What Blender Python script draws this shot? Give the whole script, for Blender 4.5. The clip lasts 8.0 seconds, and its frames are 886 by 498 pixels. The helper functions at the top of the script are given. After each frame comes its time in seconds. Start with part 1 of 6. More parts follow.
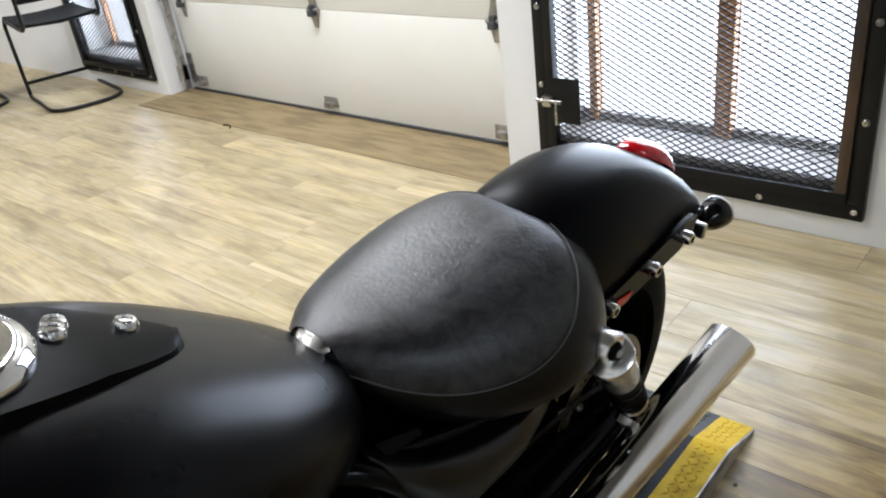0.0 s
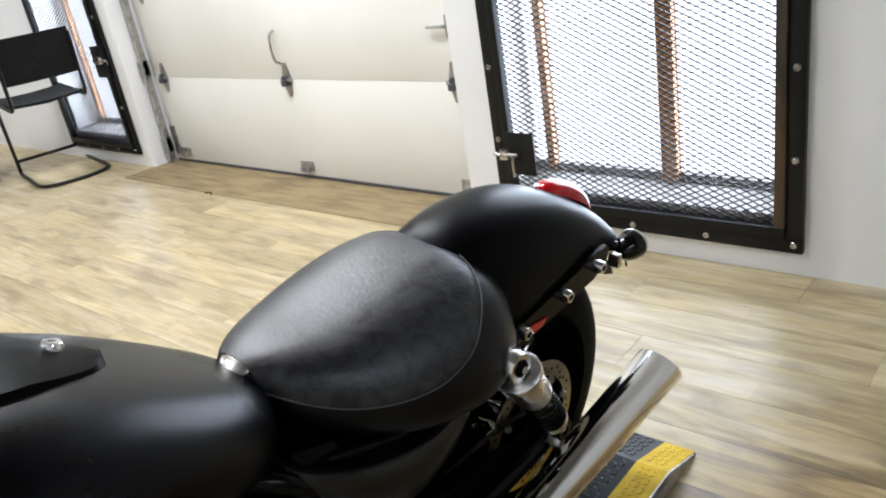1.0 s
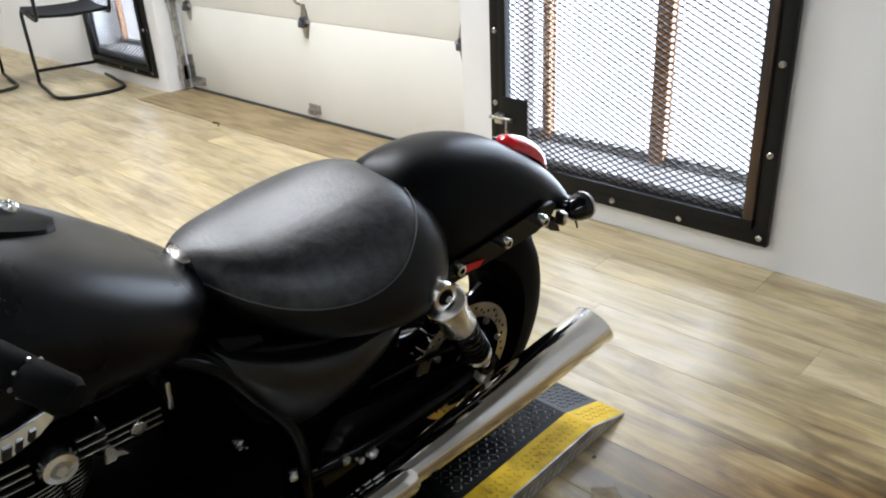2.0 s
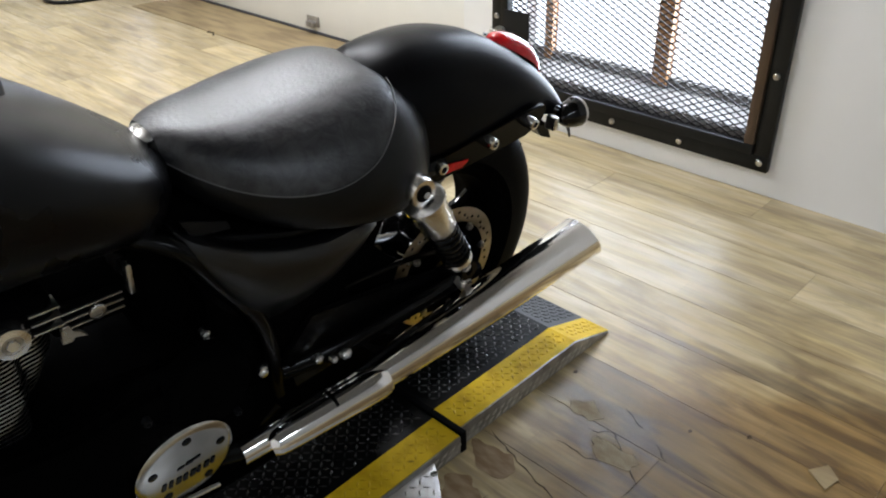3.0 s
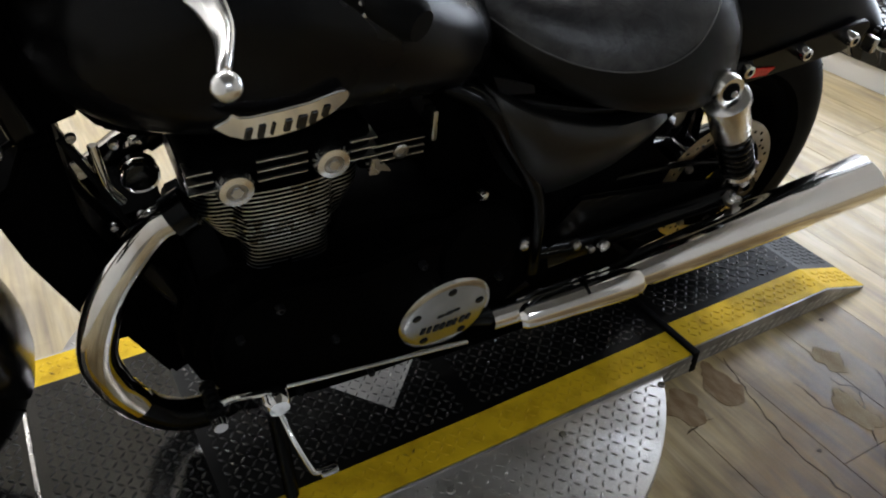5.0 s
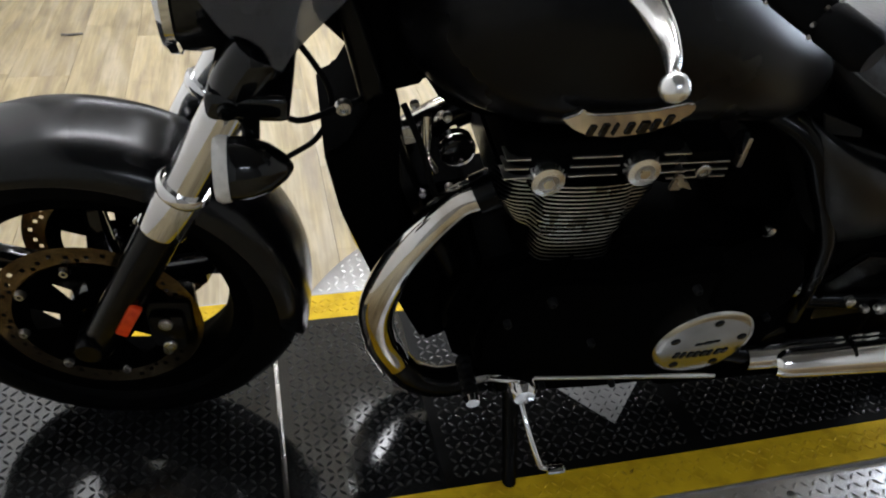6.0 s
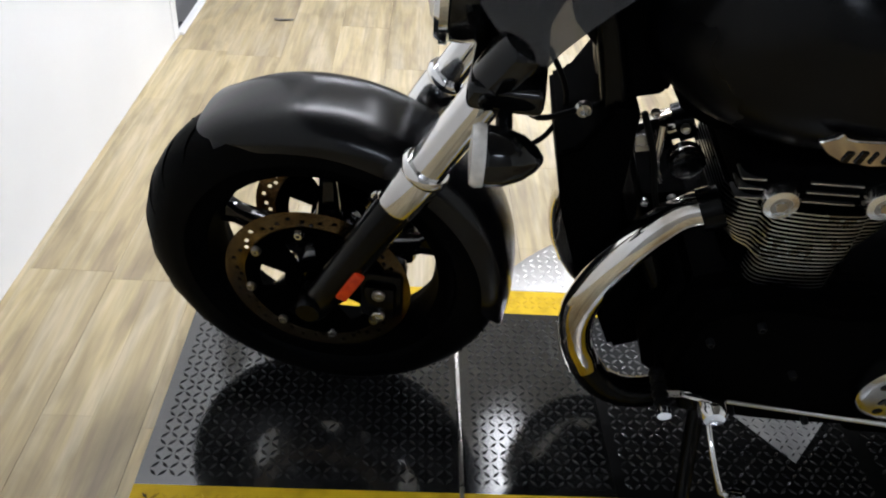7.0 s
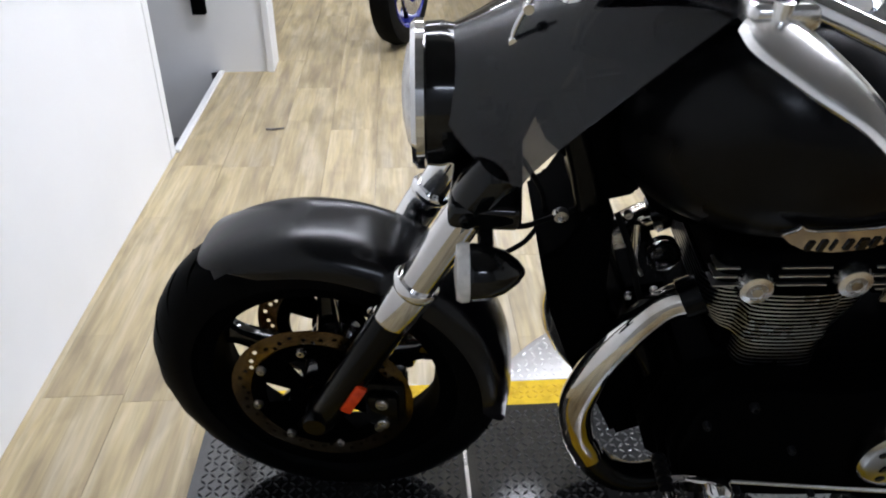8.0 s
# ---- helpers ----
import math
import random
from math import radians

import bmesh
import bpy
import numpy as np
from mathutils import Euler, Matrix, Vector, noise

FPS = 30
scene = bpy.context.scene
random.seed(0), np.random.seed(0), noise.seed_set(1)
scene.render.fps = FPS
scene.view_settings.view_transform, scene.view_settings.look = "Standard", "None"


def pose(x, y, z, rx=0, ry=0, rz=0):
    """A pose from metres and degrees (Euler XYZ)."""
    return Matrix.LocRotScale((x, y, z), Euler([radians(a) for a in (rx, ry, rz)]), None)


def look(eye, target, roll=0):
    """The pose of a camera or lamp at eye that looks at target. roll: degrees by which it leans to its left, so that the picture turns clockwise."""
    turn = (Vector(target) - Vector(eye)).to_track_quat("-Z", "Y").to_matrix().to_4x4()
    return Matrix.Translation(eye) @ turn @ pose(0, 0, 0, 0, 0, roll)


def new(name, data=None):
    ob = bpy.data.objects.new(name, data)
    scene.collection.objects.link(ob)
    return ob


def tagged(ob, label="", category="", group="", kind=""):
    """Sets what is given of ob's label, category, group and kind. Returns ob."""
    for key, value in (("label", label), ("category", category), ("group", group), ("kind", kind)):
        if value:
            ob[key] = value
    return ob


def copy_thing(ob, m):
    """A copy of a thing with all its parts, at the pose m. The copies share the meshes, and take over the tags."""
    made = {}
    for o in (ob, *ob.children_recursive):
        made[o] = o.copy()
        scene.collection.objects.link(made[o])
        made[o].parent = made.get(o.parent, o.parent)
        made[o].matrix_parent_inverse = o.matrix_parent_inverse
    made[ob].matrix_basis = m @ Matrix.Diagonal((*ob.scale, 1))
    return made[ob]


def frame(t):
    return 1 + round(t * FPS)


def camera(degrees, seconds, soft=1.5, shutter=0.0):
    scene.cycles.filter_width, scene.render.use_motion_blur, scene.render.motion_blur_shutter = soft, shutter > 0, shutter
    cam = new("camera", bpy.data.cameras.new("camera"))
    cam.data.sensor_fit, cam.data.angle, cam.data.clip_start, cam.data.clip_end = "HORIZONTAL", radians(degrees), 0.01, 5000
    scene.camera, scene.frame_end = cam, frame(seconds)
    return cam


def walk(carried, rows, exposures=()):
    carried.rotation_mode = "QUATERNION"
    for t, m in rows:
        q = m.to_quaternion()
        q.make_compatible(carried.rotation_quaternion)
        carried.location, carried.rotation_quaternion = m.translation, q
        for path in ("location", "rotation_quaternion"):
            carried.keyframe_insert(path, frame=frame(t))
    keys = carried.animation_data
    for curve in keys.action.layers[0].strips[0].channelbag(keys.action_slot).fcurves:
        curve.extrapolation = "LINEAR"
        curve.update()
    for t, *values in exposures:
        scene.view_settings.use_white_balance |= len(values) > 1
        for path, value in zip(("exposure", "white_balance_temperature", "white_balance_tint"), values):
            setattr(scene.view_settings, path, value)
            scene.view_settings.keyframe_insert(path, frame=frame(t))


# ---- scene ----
cam = camera(58.5, 8.0, soft=2.0)
PATH = [
    (0, (-0.022, -0.665, 1.298), (1.245, 0.562, 0.356), -7.8),
    (0.5, (0.077, -0.72, 1.28), (1.361, 0.506, 0.358), -9.7),
    (1, (-0.035, -0.842, 1.291), (1.298, 0.415, 0.49), -9.9),
    (1.2, (-0.094, -0.893, 1.297), (1.248, 0.33, 0.46), -7.0),
    (2.3, (-0.026, -1.012, 1.242), (1.248, 0.246, 0.352), -2.5),
    (2.5, (-0.017, -1.011, 1.222), (1.245, 0.235, 0.298), -2.2),
    (3, (-0.01, -1.018, 1.19), (1.209, 0.196, 0.171), -1.2),
    (3.5, (-0.02, -1.016, 1.159), (1.142, 0.173, 0.047), -1.1),
    (4, (-0.051, -1.0, 1.145), (1.02, 0.254, 0.013), -0.7),
    (4.2, (-0.075, -0.986, 1.138), (0.955, 0.289, -0.008), -0.2),
    (5.3, (-0.194, -0.927, 1.122), (0.52, 0.519, -0.06), 2.0),
    (5.5, (-0.227, -0.91, 1.121), (0.421, 0.559, -0.071), 2.8),
    (6, (-0.318, -0.895, 1.119), (0.118, 0.658, -0.064), 4.5),
    (6.5, (-0.381, -0.903, 1.112), (-0.11, 0.676, -0.086), 4.7),
    (7, (-0.433, -0.917, 1.117), (-0.33, 0.689, -0.071), 4.8),
    (7.5, (-0.454, -0.93, 1.13), (-0.454, 0.695, -0.035), 3.2),
    (8, (-0.42, -0.934, 1.184), (-0.327, 0.779, 0.157), -0.3),
]
walk(cam, [(t, look(eye, target, roll)) for t, eye, target, roll in PATH],
     ((0, -0.37, 5850, 11), (1.2, -0.30, 5850, 11), (2.5, -0.27, 5850, 11), (3.5, -0.38, 6100, 12), (4.2, -0.38, 6150, 12), (5.5, -0.47, 5950, 12), (7, -0.18, 5750, 13), (8, -0.32, 5600, 15)))

# ---- world and light ----
world = bpy.data.worlds.new("world")
scene.world = world
world.use_nodes = True
sky = world.node_tree.nodes.new("ShaderNodeTexSky")
sky.sky_type, sky.sun_disc, sky.sun_elevation, sky.sun_rotation = "NISHITA", False, radians(40), radians(90)
world.node_tree.links.new(sky.outputs[0], world.node_tree.nodes["Background"].inputs[0])
world.node_tree.nodes["Background"].inputs[1].default_value = 0.12
scene.view_settings.exposure = 0.0
WINDOW_GLOW = 2.4
WINDOW_WATTS = 78.0
TUBE_WATTS = 77.0


# ---- materials ----
def material(name, colour, rough=0.5, metal=0.0, second=None, scale=6.0, stretch=(1, 1, 1), bump=0.0, bump_scale=120.0, rough_vary=0.1,
             random_tint=0.0, coat=0.0, spec=0.5, mix_low=0.4, mix_high=0.65, ior=1.5):
    """A surface with colour and gloss that vary at two scales, and fine relief."""
    m = bpy.data.materials.new(name)
    m.use_nodes = True
    nodes, links = m.node_tree.nodes, m.node_tree.links
    b = nodes["Principled BSDF"]
    b.inputs["Metallic"].default_value = metal
    b.inputs["Coat Weight"].default_value = coat
    b.inputs["Specular IOR Level"].default_value = spec
    b.inputs["IOR"].default_value = ior
    co = nodes.new("ShaderNodeTexCoord")
    mp = nodes.new("ShaderNodeMapping")
    mp.inputs["Scale"].default_value = stretch
    links.new(co.outputs["Object"], mp.inputs["Vector"])
    n1 = nodes.new("ShaderNodeTexNoise")
    n1.inputs["Scale"].default_value, n1.inputs["Detail"].default_value = scale, 6.0
    links.new(mp.outputs[0], n1.inputs["Vector"])
    ramp = nodes.new("ShaderNodeValToRGB")
    ramp.color_ramp.elements[0].position, ramp.color_ramp.elements[1].position = mix_low, mix_high
    ramp.color_ramp.elements[0].color = (*colour, 1)
    ramp.color_ramp.elements[1].color = (*(second or [min(1, c * 1.25) for c in colour]), 1)
    links.new(n1.outputs["Fac"], ramp.inputs["Fac"])
    colour_out = ramp.outputs["Color"]
    if random_tint:
        info = nodes.new("ShaderNodeObjectInfo")
        hsv = nodes.new("ShaderNodeHueSaturation")
        rng = nodes.new("ShaderNodeMapRange")
        rng.inputs["To Min"].default_value, rng.inputs["To Max"].default_value = 1 - random_tint, 1 + random_tint
        links.new(info.outputs["Random"], rng.inputs["Value"])
        links.new(rng.outputs[0], hsv.inputs["Value"])
        links.new(colour_out, hsv.inputs["Color"])
        colour_out = hsv.outputs["Color"]
    links.new(colour_out, b.inputs["Base Color"])
    n2 = nodes.new("ShaderNodeTexNoise")
    n2.inputs["Scale"].default_value, n2.inputs["Detail"].default_value = bump_scale, 4.0
    links.new(mp.outputs[0], n2.inputs["Vector"])
    rr = nodes.new("ShaderNodeMapRange")
    rr.inputs["To Min"].default_value, rr.inputs["To Max"].default_value = max(0.02, rough - rough_vary), min(1, rough + rough_vary)
    links.new(n1.outputs["Fac"], rr.inputs["Value"])
    links.new(rr.outputs[0], b.inputs["Roughness"])
    if bump:
        bp = nodes.new("ShaderNodeBump")
        bp.inputs["Strength"].default_value, bp.inputs["Distance"].default_value = bump, 0.002
        links.new(n2.outputs["Fac"], bp.inputs["Height"])
        links.new(bp.outputs[0], b.inputs["Normal"])
    return m


def glowing(name, colour, strength):
    m = material(name, colour, 0.6)
    b = m.node_tree.nodes["Principled BSDF"]
    b.inputs["Emission Color"].default_value, b.inputs["Emission Strength"].default_value = (*colour, 1), strength
    return m


def glassy(name, colour, rough=0.02, alpha=0.25):
    m = material(name, colour, rough, rough_vary=0.01)
    b = m.node_tree.nodes["Principled BSDF"]
    b.inputs["Alpha"].default_value = alpha
    b.inputs["Specular IOR Level"].default_value = 0.06
    return m


MATT_BLACK = material("matt_black_paint", (0.0014, 0.0014, 0.0018), 0.31, second=(0.0019, 0.0019, 0.0025), scale=3, bump=0.03, bump_scale=900, rough_vary=0.05, spec=0.07)
FENDER_BLACK = material("satin_black_paint", (0.0014, 0.0014, 0.0018), 0.22, second=(0.0020, 0.0020, 0.0025), scale=3, bump=0.02, bump_scale=900, rough_vary=0.04, spec=0.28)
TANK_BLACK = material("tank_black_paint", (0.0014, 0.0014, 0.0018), 0.27, second=(0.0019, 0.0019, 0.0025), scale=3, bump=0.03, bump_scale=900, rough_vary=0.04, spec=0.17)
TYRE_BLACK = material("tyre_rubber", (0.0012, 0.0012, 0.0012), 0.5, second=(0.0020, 0.0020, 0.0020), scale=10, bump=0.1, bump_scale=400, spec=0.02)
CONSOLE_BLACK = material("console_black_enamel", (0.0015, 0.0015, 0.0015), 0.35, scale=6, rough_vary=0.05, spec=0.04)
GLOSS_BLACK = material("gloss_black_paint", (0.002, 0.002, 0.002), 0.08, scale=4, rough_vary=0.04, spec=0.35)
ENGINE_BLACK = material("engine_black_enamel", (0.0012, 0.0012, 0.0012), 0.20, scale=8, bump=0.05, bump_scale=500, rough_vary=0.1, spec=0.13)
RUBBER = material("rubber", (0.0025, 0.0025, 0.0025), 0.6, second=(0.004, 0.004, 0.004), scale=10, bump=0.1, bump_scale=400, spec=0.04)
# near-zero dull black: deep shade on these black parts is put into the colour
SHADE_BLACK = material("dull_shade_black", (0.0009, 0.0009, 0.0009), 0.7, scale=9, bump=0.1, bump_scale=300, spec=0.01)
GROOVE = material("tyre_groove_black", (0.0008, 0.0008, 0.0008), 0.9, spec=0.0)
LEATHER = material("black_leather", (0.005, 0.005, 0.006), 0.36, second=(0.010, 0.010, 0.0115), scale=13, bump=0.4, bump_scale=150, rough_vary=0.5, spec=0.7, ior=1.52)
nodes, links = LEATHER.node_tree.nodes, LEATHER.node_tree.links
where, scuff, wide, patch = nodes.new("ShaderNodeTexCoord"), nodes.new("ShaderNodeTexNoise"), nodes.new("ShaderNodeMapRange"), nodes.new("ShaderNodeMapRange")
scuff.inputs["Scale"].default_value, scuff.inputs["Detail"].default_value, scuff.inputs["Roughness"].default_value, scuff.inputs["Distortion"].default_value = 24.0, 9.0, 0.68, 0.9
links.new(where.outputs["Object"], scuff.inputs["Vector"])
for ranged, lo, hi in ((wide, 0.36, 0.48), (patch, 0.42, 0.78)):
    ranged.inputs["From Min"].default_value, ranged.inputs["From Max"].default_value = 0.38, 0.62
    ranged.inputs["To Min"].default_value, ranged.inputs["To Max"].default_value = lo, hi
    links.new(scuff.outputs["Fac"], ranged.inputs["Value"])
links.new(wide.outputs[0], nodes["Principled BSDF"].inputs["Roughness"])
links.new(patch.outputs[0], nodes["Principled BSDF"].inputs["Specular IOR Level"])
VINYL = material("black_vinyl", (0.0022, 0.0022, 0.0022), 0.34, second=(0.0035, 0.0035, 0.0035), scale=12, bump=0.25, bump_scale=320, spec=0.20)
SILENCER_CHROME = material("satin_worn_chrome", (0.88, 0.86, 0.83), 0.11, 1.0, second=(0.82, 0.79, 0.76), scale=5, rough_vary=0.04)
CHROME = material("chrome", (0.74, 0.74, 0.74), 0.06, 1.0, second=(0.68, 0.67, 0.66), scale=5, rough_vary=0.03)
PANEL_VINYL = material("black_leathered_panel", (0.002, 0.002, 0.0022), 0.34, second=(0.0035, 0.0035, 0.0037), scale=12, bump=0.2, bump_scale=260, spec=0.42)
STEEL = material("brushed_steel", (0.50, 0.49, 0.47), 0.28, 1.0, second=(0.36, 0.34, 0.31), scale=20, rough_vary=0.1, bump=0.05)
POLISHED = material("polished_aluminium", (0.86, 0.85, 0.83), 0.24, 1.0, second=(0.78, 0.77, 0.75), scale=14, rough_vary=0.06)
# brown second tone paints the dark reflections on the header pipe
HEADER_CHROME = material("reflection_streaked_chrome", (0.78, 0.76, 0.72), 0.07, 1.0, second=(0.42, 0.35, 0.26), scale=9, stretch=(1, 1, 0.5), rough_vary=0.04, mix_low=0.46, mix_high=0.62)
BADGE_METAL = material("dull_chrome_plate", (0.55, 0.54, 0.52), 0.17, 1.0, second=(0.47, 0.46, 0.44), scale=16, rough_vary=0.05)
STEEL_GREY = material("dull_grey_enamel", (0.006, 0.006, 0.0065), 0.5, second=(0.009, 0.009, 0.0095), scale=18, spec=0.15)
FIN_EDGE = material("machined_fin_edge", (0.50, 0.50, 0.49), 0.30, 1.0, scale=20)
# dim, floor-browned reflections of the front discs put into the steel colour
DIM_DISC_STEEL = material("brake_disc_steel", (0.24, 0.185, 0.115), 0.15, 1.0, second=(0.15, 0.11, 0.06), scale=30, rough_vary=0.05)
RED_LENS = material("red_lens", (0.55, 0.008, 0.010), 0.12, second=(0.40, 0.004, 0.006), scale=60, bump=0.1, bump_scale=300, coat=0.2)
ORANGE_LENS = material("orange_reflector", (0.62, 0.05, 0.005), 0.2, second=(0.48, 0.03, 0.004), scale=90, bump=0.2, bump_scale=500)
CLEAR_LENS = material("clear_lens", (0.62, 0.60, 0.56), 0.18, second=(0.48, 0.47, 0.44), scale=60, bump=0.15, bump_scale=200)
SMOKED = glassy("smoked_screen", (0.003, 0.003, 0.0034), 0.03, 0.74)
SMOKED.node_tree.nodes["Principled BSDF"].inputs["Coat Weight"].default_value = 1.0
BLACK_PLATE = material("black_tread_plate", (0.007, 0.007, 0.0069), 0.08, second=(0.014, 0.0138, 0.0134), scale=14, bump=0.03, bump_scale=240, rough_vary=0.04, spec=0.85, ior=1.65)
# dark faces of the front lozenges put into a duller, darker black
DULL_TREAD = material("shaded_black_lozenge", (0.005, 0.005, 0.005), 0.5, second=(0.010, 0.010, 0.010), scale=30, spec=0.25)
# brighter copy of the disc steel, with the light put into the colour
LIT_REAR_DISC = material("lit_rear_disc_steel", (0.62, 0.55, 0.42), 0.32, 1.0, second=(0.50, 0.43, 0.30), scale=30)
RAMP_PLATE = material("scuffed_ramp_plate", (0.007, 0.007, 0.007), 0.45, second=(0.016, 0.016, 0.0155), scale=14, bump=0.12, bump_scale=240, spec=0.25)
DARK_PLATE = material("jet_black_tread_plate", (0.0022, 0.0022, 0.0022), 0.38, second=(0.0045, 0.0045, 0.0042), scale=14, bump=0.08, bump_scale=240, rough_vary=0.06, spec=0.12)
# glints of the rear lozenges put into a paler metal
GLINT_TREAD = material("glint_black_lozenge", (0.11, 0.108, 0.104), 0.28, 0.8, second=(0.02, 0.02, 0.02), scale=30)
PALE_PATCH = material("dull_pale_tread_plate", (0.62, 0.61, 0.59), 0.55, 0.2, second=(0.48, 0.47, 0.45), scale=12, bump=0.1, bump_scale=200)
YELLOW_PAINT = material("worn_yellow_paint", (0.68, 0.46, 0.010), 0.5, second=(0.44, 0.275, 0.006), scale=22, bump=0.2, bump_scale=160, mix_low=0.45, mix_high=0.75, spec=0.12)
WORN_YELLOW = material("yellow_paint_worn_to_steel", (0.60, 0.39, 0.008), 0.45, second=(0.05, 0.035, 0.012), scale=11, mix_low=0.60, mix_high=0.68, spec=0.2)
BARE_PLATE = material("bare_tread_plate", (0.60, 0.59, 0.57), 0.33, 0.9, second=(0.42, 0.41, 0.39), scale=12, bump=0.1, bump_scale=200, rough_vary=0.12)
SKIRT_PLATE = material("dull_side_plate", (0.40, 0.39, 0.375), 0.42, 0.8, second=(0.22, 0.215, 0.205), scale=18, bump=0.15, bump_scale=200)
WALL_PAINT = material("white_wall_paint", (0.80, 0.80, 0.79), 0.55, second=(0.76, 0.76, 0.745), scale=1.5, bump=0.1, bump_scale=220)
GREY_WALL = material("grey_wall_paint", (0.38, 0.38, 0.38), 0.6, second=(0.34, 0.34, 0.34), scale=1.5, bump=0.1, bump_scale=220)
DOOR_PAINT = material("cream_door_paint", (0.77, 0.76, 0.70), 0.42, second=(0.72, 0.71, 0.645), scale=1.2, bump=0.05, bump_scale=150)
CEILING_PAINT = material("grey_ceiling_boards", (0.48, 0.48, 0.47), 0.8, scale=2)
# darker copy for the unseen near ceiling, keeps reflections in seat and blacks low
UNSEEN_BAY = material("unseen_dark_bay", (0.16, 0.16, 0.16), 0.8, second=(0.13, 0.13, 0.13), scale=2)
FRAME_IRON = material("dark_steel_frame", (0.006, 0.006, 0.006), 0.38, 0.0, second=(0.010, 0.0105, 0.0105), scale=5, bump=0.2, bump_scale=120, stretch=(1, 1, 0.4), spec=0.22)
WORN_STEEL = material("brown_worn_steel", (0.085, 0.052, 0.03), 0.5, 0.2, second=(0.025, 0.02, 0.016), scale=9, stretch=(1, 1, 0.3), bump=0.2)
MESH_IRON = material("expanded_mesh_steel", (0.012, 0.0115, 0.011), 0.5, 0.0, second=(0.022, 0.019, 0.017), scale=20, spec=0.2)
GALV = material("galvanised_steel", (0.48, 0.47, 0.45), 0.35, 0.9, second=(0.30, 0.29, 0.28), scale=24)
WOOD_POST = material("stained_wood", (0.42, 0.21, 0.085), 0.55, second=(0.28, 0.13, 0.05), scale=7, stretch=(6, 6, 0.6), bump=0.3, bump_scale=40)
SILL_WOOD = material("weathered_sill_wood", (0.24, 0.225, 0.21), 0.7, second=(0.10, 0.09, 0.08), scale=8, stretch=(4, 0.6, 4), bump=0.4, bump_scale=40)
DAYLIGHT_PANE = glowing("daylit_frosted_pane", (0.93, 0.96, 1.0), WINDOW_GLOW)
TUBE_GLOW = glowing("lamp_diffuser", (1.0, 0.97, 0.92), 6.0)
BLACK_FABRIC = material("black_fabric", (0.006, 0.006, 0.0065), 0.8, second=(0.011, 0.011, 0.0115), scale=40, bump=0.4, bump_scale=400, spec=0.15)
BLACK_TUBE = material("black_powder_coat", (0.005, 0.005, 0.005), 0.35, scale=20, spec=0.3)
BLUE_RUBBER = material("blue_rim_paint", (0.02, 0.025, 0.20), 0.25, scale=10)
DARK_GREY = material("dark_grey_paint", (0.045, 0.045, 0.05), 0.6, scale=4)
BLUE_CLOTH = material("light_blue_cloth", (0.25, 0.55, 0.75), 0.8, scale=20, bump=0.3)


